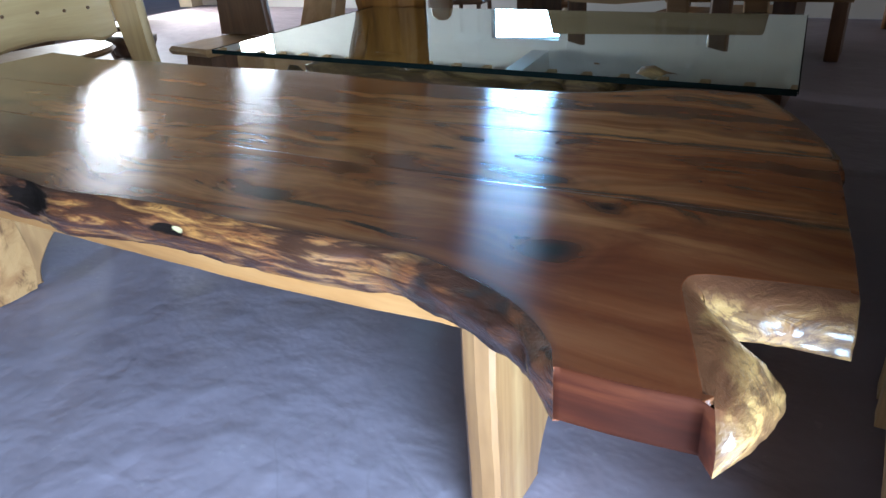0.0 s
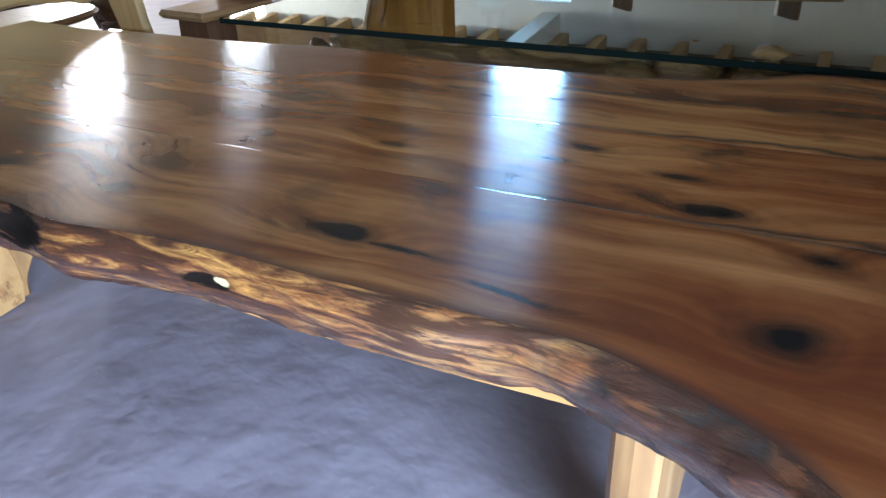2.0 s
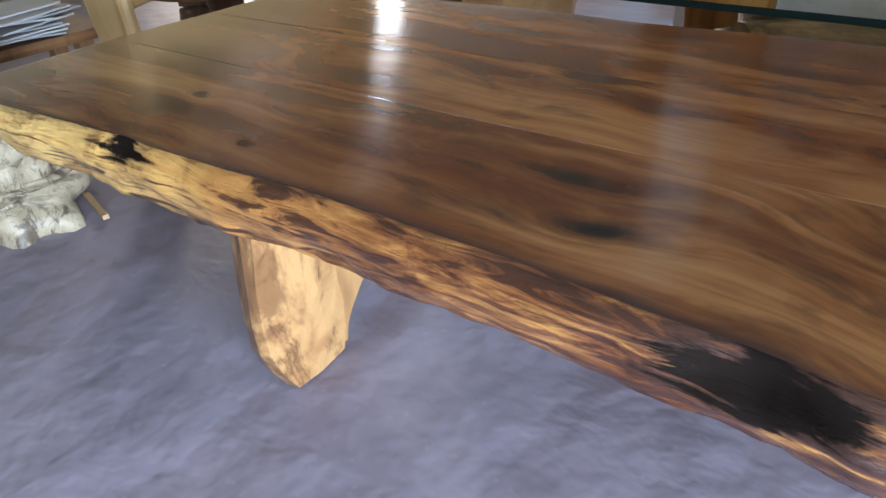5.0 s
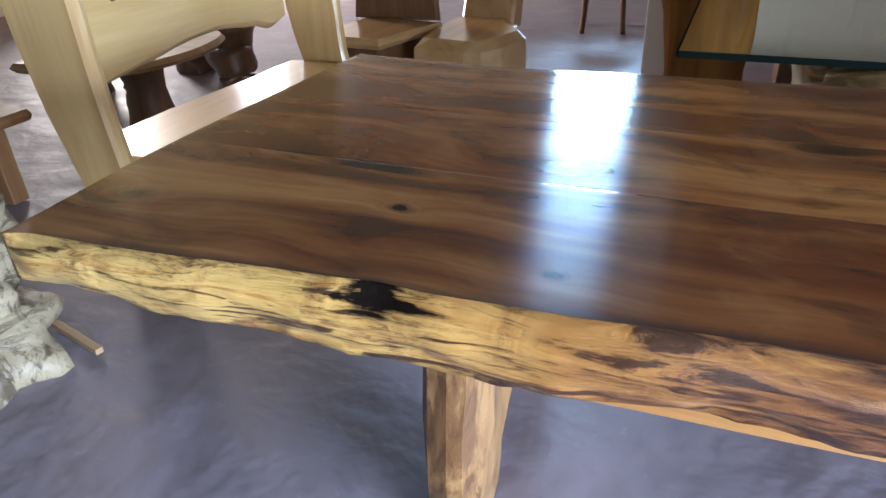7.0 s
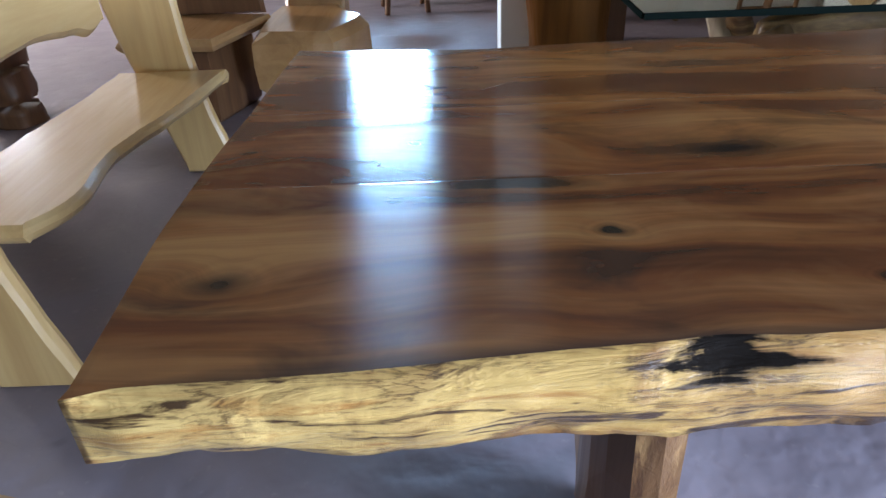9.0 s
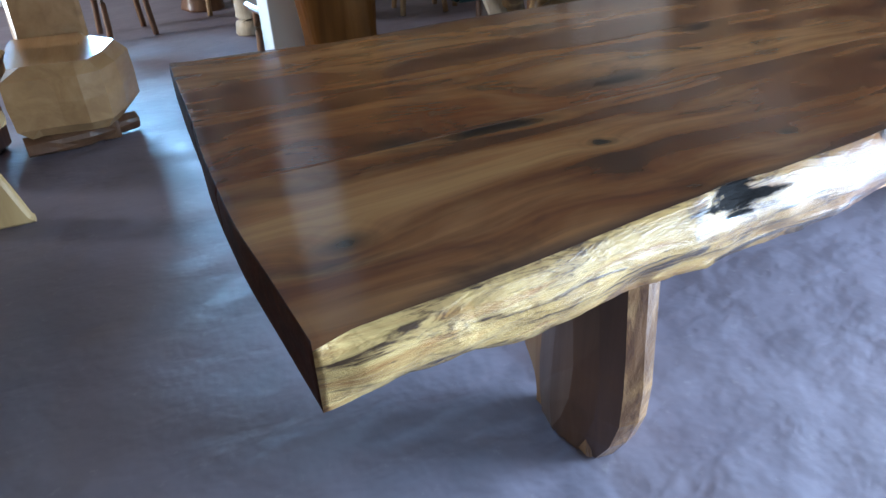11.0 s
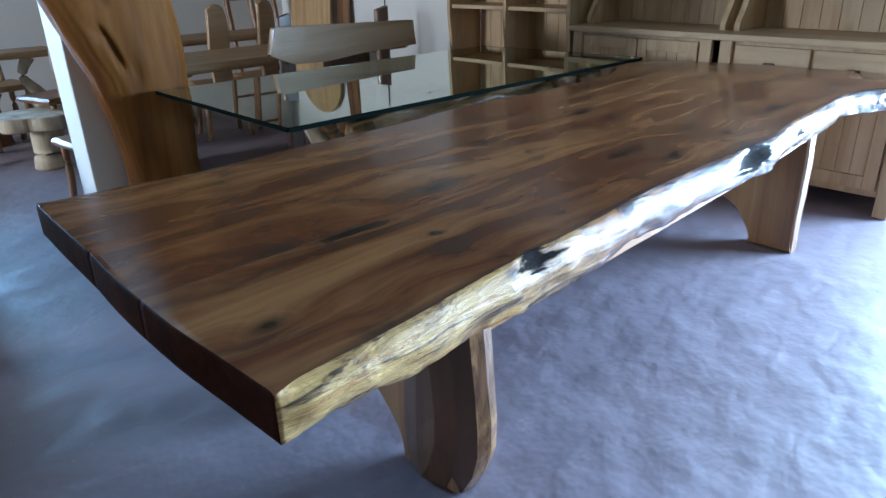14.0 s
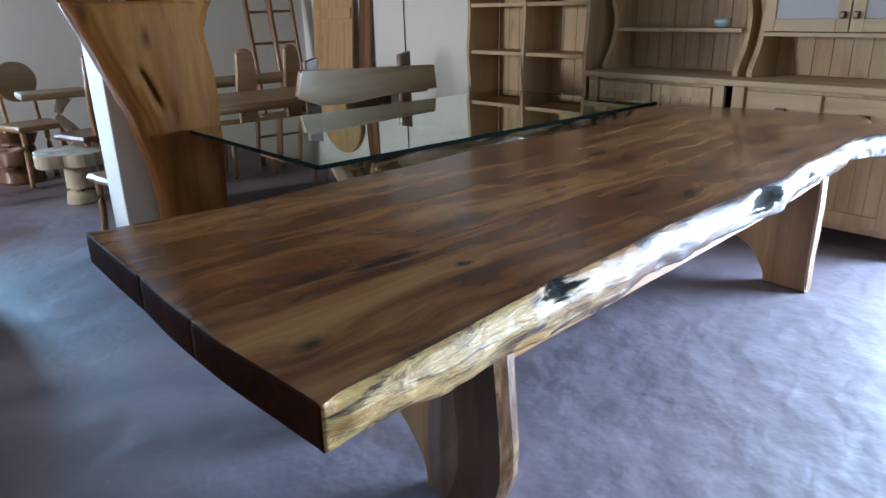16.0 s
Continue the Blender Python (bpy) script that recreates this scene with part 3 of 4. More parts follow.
def flare_at(x, y):
    """How far the underside of the notch stands out beyond its top."""
    return float(np.interp(y, (0.0, 0.022, 0.08, 0.16, 0.24, 0.285, 0.31, 0.36), (0.03, 0.045, 0.085, 0.125, 0.07, 0.02, 0.045, 0.05)))


def board(parts, name, parent):
    """One plank of the table top. parts: (curve, kind) round the plank; kind 0 sawn end, 1 live edge, 2 notch, 3 glued seam."""
    pts, kinds = [], []
    for curve, kind in parts:
        s = spline([(*p, 0) for p in curve], 16 if kind in (1, 2) else 6)
        pts += s[:-1]
        kinds += [kind] * (len(s) - 1)
    n = len(pts)
    normals = []
    for i in range(n):
        t = (pts[(i + 1) % n] - pts[i - 1]).normalized()
        normals.append(Vector((t.y, -t.x, 0)))
    for i in range(n):
        if {kinds[i], kinds[i - 1]} == {0, 3}:
            t = ((pts[(i + 1) % n] - pts[i]) if kinds[i] == 0 else (pts[i] - pts[i - 1])).normalized()
            normals[i] = Vector((t.y, -t.x, 0))
    steps = 13
    joints = [pts[i] for i in range(n) if 0 in (kinds[i], kinds[i - 1]) and kinds[i] != kinds[i - 1]]
    rings = []
    for k in range(steps):
        f = k / (steps - 1)
        ring = []
        for i, p in enumerate(pts):
            kind, kprev = kinds[i], kinds[i - 1]
            z = TOP - f * (thickness(p.x) if kind in (1, 2) and p.y < 0.45 else 0.085)
            if 3 in (kind, kprev) and 0 not in (kind, kprev):
                off = -0.0003 if k == 0 else 0.0
                z -= 0.0002 if k == 0 else 0.0
            elif kind == 0 or (kind == 3 and kprev == 0):
                off = -0.004 * (1 - min(1, f * 6)) + 0.0012 * noise.noise(Vector((p.x * 5, p.y * 5, f)))
            else:
                bulge = math.sin(math.pi * min(1, f * 1.15)) * 0.016
                rough = (0.013 * noise.fractal(Vector((p.x * 6, p.y * 6, z * 14)), 0.9, 2.0, 6) + 0.004 * abs(noise.noise(Vector((p.x * 14, p.y * 14, z * 70))))) * (0.2 + f)
                flare = flare_at(p.x, p.y) * f if kind == 2 else 0.0
                pocket = sum(d * math.exp(-((p.x - kx) / rx) ** 2 - ((z - kz) / rz) ** 2) for kx, kz, rx, rz, d in POCKETS) if p.y < 0.4 else 0.0
                off = bulge + rough + flare - pocket - 0.012 * (1 - min(1, f * 5)) - 0.006 * max(0, f - 0.85) * 6
                # the uneven bark dies out where it meets a sawn end
                ease = min(1.0, min([(p - e).length for e in joints] + [1.0]) / 0.05) if kind == 1 else 1.0
                off *= ease
                z -= ease * f * 0.016 * noise.noise(Vector((p.x * 3.1, p.y * 3.1, 7)))
            q = p + normals[i] * off
            ring.append((q.x, q.y, z))
        rings.append(ring)
    # an inner line on the top, so that the darker sap line can follow the live edge
    bm = bmesh.new()
    ends = [pts[i] for i in range(n) if kinds[i] != kinds[i - 1]]
    rim = [min(1.0, min((p - e).length for e in ends) / 0.15) if kinds[i] == 1 else 0.0 for i, p in enumerate(pts)]
    base = [0.004 if 3 in (kinds[i], kinds[i - 1]) else 0.014 for i in range(n)]
    inner = [p - normals[i] * (base[i] + 0.02 * rim[i]) for i, p in enumerate(pts)]
    lay = bm.verts.layers.float.new("sap_line")
    faces = loft(bm, rings, caps=False)
    bm.verts.ensure_lookup_table()
    ring0 = bm.verts[:n]
    last = bm.verts[-n:]
    iv = [bm.verts.new((q.x, q.y, TOP + 0.0004)) for q in inner]
    for i in range(n):
        ring0[i][lay] = rim[i]
        bm.faces.new((ring0[i], iv[i], iv[(i + 1) % n], ring0[(i + 1) % n]))
    faces += [bm.faces.new(iv), bm.faces.new(last)]
    for fi, face in enumerate(faces[:-2]):
        face.material_index = (1, 2, 3, 0)[kinds[fi % n]]
        face.smooth = True
    bmesh.ops.triangulate(bm, faces=faces[-2:])
    return part(name, bm, [M_SLAB, M_SAWN, M_EDGE, M_NOTCH], parent)


big = thing("dining_table", "long glossy reddish-brown live-edge slab table with pale bark edges", "table")
board([(FRONT, 1), (LOBE_END, 0), (LOBE_SIDE, 2), (END_LOW, 0), (SEAM_A, 3), (LEFT_LOW, 0)], "board", big)
board([(SEAM_A[::-1], 3), (END_MID, 0), (SEAM_B, 3), (LEFT_MID, 0)], "board", big)
board([(SEAM_B[::-1], 3), (END_TOP, 1), (BACK, 1), (LEFT_TOP, 0)], "board", big)


def trestle(x0, x1, y0, y1, bulge, parent, label):
    """A plank leg standing across the table, with an arch cut out at the bottom."""
    ym = (y0 + y1) / 2
    prof = [(y0 + 0.02, UNDER), (y0 - bulge, 0.5), (y0 - bulge * 1.2, 0.25), (y0 + 0.01, 0.08), (y0 + 0.04, 0.0)]
    if not bulge:
        prof = [(y0, 0.69), (y0, 0.35), (y0, 0.0)]
    prof = [Vector(p).to_2d() for p in spline([(*p, 0) for p in prof], 5)]
    inner = [(y0 + 0.21, 0.0), (y0 + 0.23, 0.08), (y0 + 0.30, 0.17), (ym, 0.23)]
    inner = [Vector(p).to_2d() for p in spline([(*p, 0) for p in inner], 5)]
    half = prof + inner
    other = [Vector((2 * ym - p.x, p.y)) for p in half[::-1]]
    return part("leg", slab([(p.x, p.y) for p in (half + other[1:])], x0, x1, 0.006, 0.01, "x"), M_LEG, parent, label)


leg_bm, rings = bmesh.new(), []
for z, ya, yb in ((0.66, 0.235, 0.43), (0.6, 0.222, 0.435), (0.55, 0.215, 0.44), (0.515, 0.232, 0.44), (0.45, 0.226, 0.45), (0.34, 0.212, 0.46), (0.24, 0.204, 0.47), (0.15, 0.208, 0.475), (0.07, 0.232, 0.47), (0.0, 0.268, 0.455)):
    w = lambda k: 0.008 * noise.noise(Vector((k * 3.1, z * 5.0, 2.0)))
    rings.append([(0.688 + w(1), ya + 0.008, z), (0.655 + w(2), ya + w(3), z), (0.615, ya + 0.006 + w(4), z), (0.59 + w(5), ya + 0.055, z), (0.578 + w(6), ya + 0.13 + w(7), z), (0.58 + w(8), yb - 0.06, z), (0.59, yb, z), (0.68, yb + w(9), z), (0.69 + w(10), yb - 0.08, z), (0.692 + w(11), ya + 0.09, z)])
loft(leg_bm, rings)
bmesh.ops.bevel(leg_bm, geom=[e for e in leg_bm.edges if len(e.link_faces) == 2 and e.calc_face_angle() > 0.7], offset=0.006, segments=2, affect="EDGES")
bmesh.ops.translate(leg_bm, verts=leg_bm.verts[:], vec=(0.016, 0, 0))
leg_bm.normal_update()
# faces turned west, away from the door, get shade as a darker colour
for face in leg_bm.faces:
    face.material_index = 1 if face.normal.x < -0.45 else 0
part("leg", leg_bm, [M_LEG_KNOTTY, M_LEG_SHADED], big, "natural-edged slab leg of pale wood, its west face coloured brown for shade")
trestle(0.61, 0.688, 0.28, 1.06, 0.0, big, "back board of the pedestal with an arched foot")
trestle(2.855, 2.935, 0.285, 1.12, 0.0, big, "pale straight plank leg with an arched foot")
sp = spline([(0.69, 0.43, 0), (1.2, 0.452, 0), (1.75, 0.475, 0), (2.3, 0.50, 0), (2.854, 0.545, 0)], 6)
part("apron", slab([(p.x, p.y) for p in sp] + [(2.854, 0.665), (0.69, 0.63)], 0.30, 0.335, 0.003, 0.005, "y"), M_STRETCH, big, "orange plank apron under the front edge")

# ---- the glass table on roots ----
gl = thing("glass_table", "clear glass-topped table standing on a gnarled root base", "table")
GX0, GX1, GY0, GY1 = 0.9, 3.29, 1.432, 2.64
def skewed(bm):
    """The far end of the glass is cut slightly out of square."""
    for v in bm.verts:
        if v.co.x > 2 and v.co.y > 2:
            v.co.x -= 0.115
    return bm


part("glass_top", skewed(box((GX0, GY0, 0.765), (GX1, GY1, 0.777), 0.001)), M_GLASS, gl)
for lo, hi in (((GX0, GY0 - 0.007, 0.760), (GX1, GY0 - 0.001, 0.778)), ((GX0 - 0.006, GY0, 0.761), (GX0 - 0.001, GY1, 0.778)), ((GX1 + 0.001, GY0, 0.764), (GX1 + 0.004, GY1, 0.778))):
    part("glass_rim", skewed(box(lo, hi, 0)), M_GLASS_EDGE, gl)
part("root_log", limb([(1.30, 1.62, 0.66), (1.5, 1.60, 0.65), (1.9, 1.57, 0.655), (2.3, 1.58, 0.65), (2.7, 1.62, 0.66), (2.95, 1.7, 0.68)], [0.04, 0.085, 0.095, 0.095, 0.085, 0.05], 34, 0.6, 3.0), M_ROOT, gl, "gnarled horizontal root log", smooth=True)
rng = random.Random(4)
for k in range(13):
    x = 1.3 + 1.55 * k / 12
    y = 1.72 + rng.uniform(-0.06, 0.3)
    pts = [(x + rng.uniform(-0.2, 0.2), y + rng.uniform(-0.12, 0.2), 0.0), (x + rng.uniform(-0.1, 0.1), y, 0.22), (x, y + rng.uniform(-0.05, 0.05), 0.42), (x + rng.uniform(-0.25, 0.25), y + rng.uniform(-0.25, 0.2), 0.74)]
    part("root", limb(pts, [0.07, 0.06, 0.055, 0.035], 12, 0.6, k), M_ROOT if k % 3 else M_BLEACH, gl, smooth=True)

for k in range(11):
    x = 1.36 + 1.55 * (k + rng.uniform(-0.4, 0.4)) / 10
    z, r, run = 0.65 + rng.uniform(-0.05, 0.04), rng.uniform(0.03, 0.07), rng.uniform(0.05, 0.16)
    part("burl", limb([(x - run, 1.58, z - 0.02), (x, 1.52 + rng.uniform(-0.02, 0.03), z + rng.uniform(-0.02, 0.03)), (x + run, 1.56, z + rng.uniform(-0.05, 0.05))], [r * 0.4, r, r * 0.5], 14, 1.0, 20 + k), M_ROOT, gl, smooth=True)

# ---- trunk post and white column ----
TRUNK = ((0.0, 0.77, 1.13, 0.15), (0.38, 0.752, 1.105, 0.14), (0.62, 0.72, 1.112, 0.13), (0.86, 0.66, 1.12, 0.13), (1.0, 0.60, 1.12, 0.12), (1.08, 0.568, 1.116, 0.12), (1.26, 0.502, 1.10, 0.11), (1.34, 0.475, 1.13, 0.11), (1.40, 0.452, 1.17, 0.10))
tbm, tr = bmesh.new(), []
for q in range(71):
    z = 1.40 * q / 70
    xa, xb, d = (float(np.interp(z, [r[0] for r in TRUNK], [r[k] for r in TRUNK])) for k in (1, 2, 3))
    ring = []
    for k in range(96):
        a = 2 * math.pi * k / 96
        cx, hw = (xa + xb) / 2, (xb - xa) / 2
        e = Vector((math.cos(a) * 1.6, math.sin(a) * 1.6, z * 1.6))
        r = 1 + 0.05 * noise.noise(e) + 0.04 * noise.noise(Vector((e.x * 4, e.y * 4, z * 1.5))) + 0.02 * noise.noise(Vector((e.x * 9, e.y * 9, z * 8)))
        r -= 0.45 * math.exp(-(((a - 4.33 + 0.25 * (z - 1.0)) / 0.055) ** 2) - ((z - 0.98) / 0.085) ** 2)
        r -= 0.16 * math.exp(-(((a - 4.22) / 0.09) ** 2) - ((z - 1.05) / 0.03) ** 2) + 0.10 * math.exp(-(((a - 4.55) / 0.10) ** 2) - ((z - 0.88) / 0.05) ** 2)
        sx = abs(math.cos(a)) ** 0.8 * math.copysign(1, math.cos(a))
        sy = abs(math.sin(a)) ** 0.6 * math.copysign(1, math.sin(a))
        ring.append((cx + sx * hw * r, 2.81 + sy * d * r, z))
    tr.append(ring)
loft(tbm, tr)
for pts, radii, seed in (([(0.62, 2.81, 1.22), (0.56, 2.81, 1.40), (0.45, 2.81, 1.62), (0.36, 2.82, 1.85)], [0.04, 0.105, 0.10, 0.09], 1.0), ([(0.93, 2.81, 1.15), (0.95, 2.81, 1.40), (1.02, 2.81, 1.62), (1.10, 2.80, 1.85)], [0.05, 0.21, 0.14, 0.10], 4.0)):
    fork = limb(pts, radii, 20, 0.2, seed)
    bmesh.ops.scale(fork, vec=(1, 0.5, 1), space=Matrix.Translation((0, -2.81, 0)), verts=fork.verts[:])
    spare = bpy.data.meshes.new("fork")
    fork.to_mesh(spare)
    fork.free()
    tbm.from_mesh(spare)
    bpy.data.meshes.remove(spare)
tagged(part("trunk_slab", tbm, M_TRUNK, smooth=True), "amber varnished forked tree trunk slab standing upright", "tree trunk")
tagged(part("column", box((0.62, 2.98, 0.0), (0.86, 3.24, CEIL), 0.01), M_COLUMN), "white painted square column", "column", kind="structure")


# ---- dressers ----
def dresser(y0, y1, label, doors, drawers, glazed):
    d = thing("dresser", label, "dresser", pose(3.64, y0, 0), "dressers along the wall")
    w = y1 - y0
    part("body", box((0.03, 0.02, 0.10), (0.5, w - 0.02, 0.86), 0.003), M_PINE, d)
    part("counter", box((-0.02, -0.01, 0.862), (0.53, w + 0.01, 0.90), 0.008), M_PINE_H, d)
    for y in (0.02, w - 0.09):
        part("foot", box((0.0, y, 0.0), (0.5, y + 0.07, 0.86), 0.004), M_PINE, d)
    top = 0.84
    if drawers:
        for k in range(2):
            a = 0.1 + k * (w - 0.2) / 2
            dr = part("drawer", box((0.005, a + 0.01, 0.64), (0.04, a + (w - 0.2) / 2 - 0.01, 0.84), 0.004), M_PINE_H, d)
            part("pull", box((-0.02, a + w / 4 - 0.08, 0.73), (0.004, a + w / 4 - 0.02, 0.755), 0.006), M_BRONZE, dr)
        top = 0.62
    for k in range(2):
        a = 0.1 + k * (w - 0.2) / 2
        b = a + (w - 0.2) / 2
        dd = part("door", box((0.02, a + 0.006, 0.14), (0.032, b - 0.006, top), 0.002), M_PINE, d)
        for lo, hi in (((0.005, a + 0.006, 0.14), (0.035, a + 0.07, top)), ((0.005, b - 0.07, 0.14), (0.035, b - 0.006, top)), ((0.006, a + 0.07, 0.14), (0.035, b - 0.07, 0.21)), ((0.006, a + 0.07, top - 0.07), (0.035, b - 0.07, top))):
            part("door_rail", box(lo, hi, 0.003), M_PINE, dd)
        n = 4
        for j in range(n):
            y = a + 0.07 + (b - a - 0.14) * j / n
            part("plank", box((0.014, y + 0.002, 0.21), (0.026, y + (b - a - 0.14) / n - 0.002, top - 0.07), 0.002), M_PINE, dd)
    # hutch: sides, back planks, shelves
    for y in (0.02, w - 0.055):
        prof = [(0.16, 0.90), (0.16, 0.95), (0.24, 1.08), (0.27, 1.25), (0.22, 1.38), (0.20, 1.6), (0.20, 1.98)]
        pts = [p.to_2d() for p in spline([(*p, 0) for p in prof], 4)] + [Vector((0.52, 1.98)), Vector((0.52, 0.90))]
        part("side_panel", slab([(p.x, p.y) for p in pts], y, y + 0.035, 0.001, 0.004, "y"), M_PINE, d)
    n = 9
    for j in range(n):
        y = 0.056 + (w - 0.112) * j / n
        part("back_plank", box((0.49, y + 0.0015, 0.90), (0.505, y + (w - 0.112) / n - 0.0015, 1.97), 0.002), M_PINE, d)
    for z in (1.16, 1.5) if not glazed else (1.14,):
        part("shelf", box((0.22, 0.056, z), (0.49, w - 0.056, z + 0.025), 0.004), M_PINE_H, d)
    if glazed:
        for k in range(2):
            a = 0.06 + k * (w - 0.12) / 2
            b = a + (w - 0.12) / 2
            gd = part("glazed_door", box((0.2, a + 0.004, 1.17), (0.225, a + 0.07, 1.96), 0.003), M_PINE, d)
            part("stile", box((0.2, b - 0.07, 1.17), (0.225, b - 0.004, 1.96), 0.003), M_PINE, gd)
            for z0 in (1.17, 1.89):
                part("rail", box((0.201, a + 0.071, z0), (0.225, b - 0.071, z0 + 0.07), 0.003), M_PINE_H, gd)
            part("pane", box((0.21, a + 0.071, 1.241), (0.214, b - 0.071, 1.889), 0), M_PANE, gd, "obscured grey glass pane")
            part("knob", box((0.17, (b - 0.05 if k == 0 else a + 0.02), 1.24), (0.199, (b - 0.02 if k == 0 else a + 0.05), 1.28), 0.008), M_BRONZE, gd)
    part("cornice", box((0.16, -0.005, 1.981), (0.53, w + 0.005, 2.04), 0.01), M_PINE_H, d)
    return d


dresser(0.079, 1.152, "limed pine dresser with two drawers and a glazed upper cupboard", 2, True, True)
dresser(1.166, 2.206, "limed pine dresser with plank doors and open plate shelves", 2, False, False)
sh = thing("bookshelf", "tall open pine shelf unit with wavy live-edge uprights", "shelf", pose(3.70, 2.265, 0), "dressers along the wall")
SW = 1.21
for y in (0.0, 0.6, SW):
    prof = [(0.02, 0.0), (0.0, 0.3), (0.03, 0.6), (0.0, 0.95), (0.02, 1.3), (0.0, 1.6), (0.02, 2.0)]
    pts = [p.to_2d() for p in spline([(*p, 0) for p in prof], 4)] + [Vector((0.36, 2.0)), Vector((0.36, 0.0))]
    part("upright", slab([(p.x, p.y) for p in pts], y, y + 0.03, 0.001, 0.004, "y"), M_PINE, sh)
for z in (0.12, 0.56, 0.97, 1.34, 1.7):
    for a, b in ((0.031, 0.599), (0.631, SW - 0.001)):
        part("shelf", box((0.02, a, z), (0.36, b, z + 0.03), 0.004), M_PINE_H, sh)
for j in range(10):
    y = 0.02 + 1.19 * j / 10
    part("back_plank", box((0.362, y, 0.05), (0.376, y + 0.116, 1.98), 0.002), M_PINE, sh)

# ---- benches and stools ----
be = thing("bench", "yellow varnished live-edge bench with a broad plank back", "bench")
part("seat", slab([(p.x, p.y) for p in spline([(-0.66, 0.925, 0), (-0.60, 1.1, 0), (-0.63, 1.4, 0), (-0.56, 1.8, 0), (-0.52, 2.19, 0)], 5) + spline([(-0.95, 2.19, 0), (-0.97, 1.7, 0), (-1.0, 1.3, 0), (-0.98, 0.925, 0)], 5)], 0.40, 0.45, 0.008, 0.012), M_YELLOW, be)
bp = spline([(0.92, 0.60, 0), (1.1, 0.63, 0), (1.4, 0.67, 0), (1.7, 0.69, 0), (1.95, 0.66, 0), (2.08, 0.63, 0), (2.19, 0.66, 0)], 5)
part("backrest", slab([(p.x, p.y) for p in bp] + [(2.19, 1.14), (1.8, 1.2), (1.3, 1.19), (0.92, 1.12)], -1.0, -0.945, 0.008, 0.015, "x"), M_YELLOW, be)
for y, z in ((1.20, 0.90), (1.48, 0.87), (1.69, 0.86), (1.86, 0.845), (2.02, 0.84)):
    part("peg", limb([(-0.95, y, z), (-0.944, y, z), (-0.938, y, z)], [0.011, 0.011, 0.010], 10, 0.1, y), M_BROWN, be, "small dark peg")
for y in (0.86, 2.2):
    pr = spline([(-0.68, 1.28, 0), (-0.685, 0.95, 0), (-0.665, 0.5, 0), (-0.61, 0.2, 0), (-0.555, 0.0, 0)], 5) + spline([(-0.78, 0.0, 0), (-0.86, 0.3, 0), (-0.94, 0.6, 0), (-0.985, 0.95, 0), (-0.97, 1.28, 0)], 5)
    part("end_board", slab([(p.x - (0.06 if y < 1 else 0.0), p.y) for p in pr[::-1]], y, y + 0.06, 0.006, 0.012, "y"), M_YELLOW_V, be)
ch = thing("lounge_seat", "carved solid slab lounge seat on dark runners", "seat")
part("seat", slab([(p.x, p.y) for p in spline([(-0.60, 2.86, 0), (-0.4, 2.845, 0), (-0.2, 2.84, 0), (-0.08, 3.12, 0), (-0.07, 3.25, 0), (-0.2, 3.42, 0), (-0.24, 3.62, 0), (-0.56, 3.62, 0), (-0.64, 3.3, 0), (-0.60, 2.86, 0)], 2)[:-1]], 0.10, 0.42, 0.006, 0.05), M_TAN_WARM, ch)
part("backrest", slab([(3.46, 0.36), (3.66, 0.34), (3.86, 1.0), (3.74, 1.02), (3.58, 0.62)], -0.56, -0.22, 0.008, 0.02, "x"), M_TAN_WARM, ch)
for x in (-0.5, -0.28):
    part("runner", box((x, 2.98, 0.0), (x + 0.09, 3.6, 0.098), 0.012), M_BROWN, ch)
part("cross_bar", limb([(-0.60, 2.93, 0.05), (-0.34, 2.98, 0.05), (-0.11, 3.08, 0.05)], [0.05, 0.052, 0.04], 14, 0.25, 5.0), M_BROWN, ch, "rough dark log under the seat")
ac = thing("armchair", "brown varnished slab chair on a dark base", "chair")
part("seat", slab([(-1.2, 2.74), (-0.74, 2.70), (-0.66, 2.95), (-0.58, 3.22), (-1.1, 3.3)], 0.38, 0.44, 0.01, 0.015), M_TAN_WARM, ac)
part("base", slab([(-1.1, 2.8), (-0.8, 2.78), (-0.68, 3.16), (-1.05, 3.2)], 0.0, 0.378, 0.012, 0.02), M_BROWN, ac)
part("backrest", slab([(-1.18, 0.44), (-0.62, 0.44), (-0.66, 1.0), (-1.12, 1.05)], 3.24, 3.31, 0.01, 0.015, "y"), M_BROWN, ac)
ro = thing("root_stool", "bleached gnarled root stump lying on the floor", "stump")
part("stump", limb([(-0.95, 0.28, 0.0), (-0.93, 0.28, 0.08), (-0.93, 0.28, 0.18), (-0.98, 0.30, 0.27), (-0.94, 0.34, 0.36), (-1.0, 0.36, 0.44)], [0.25, 0.28, 0.20, 0.17, 0.22, 0.19], 48, 0.55), M_ROOT_PALE, ro, smooth=True)
for k, (x, y, z, r) in enumerate(((-0.78, 0.22, 0.10, 0.09), (-0.86, 0.10, 0.14, 0.10), (-0.80, 0.42, 0.30, 0.10), (-0.95, 0.16, 0.32, 0.08))):
    part("burl", limb([(-0.95, 0.3, z * 0.8), ((x - 0.95) / 2, (y + 0.3) / 2, z), (x, y, z * 0.9)], [r, r, r * 0.7], 14, 0.5, k), M_ROOT_PALE, ro, smooth=True)
lath = thing("lath", "short pale wooden lath lying on the floor", "lath")
part("strip", block(bmesh.new(), (-0.13, -0.012, 0.0), (0.13, 0.012, 0.02), 0.002, pose(-0.71, 0.51, 0.003, 0, 0, -13)), M_TAN, lath)
st = thing("stump_table", "rough slab side table on brown tree stumps", "table")
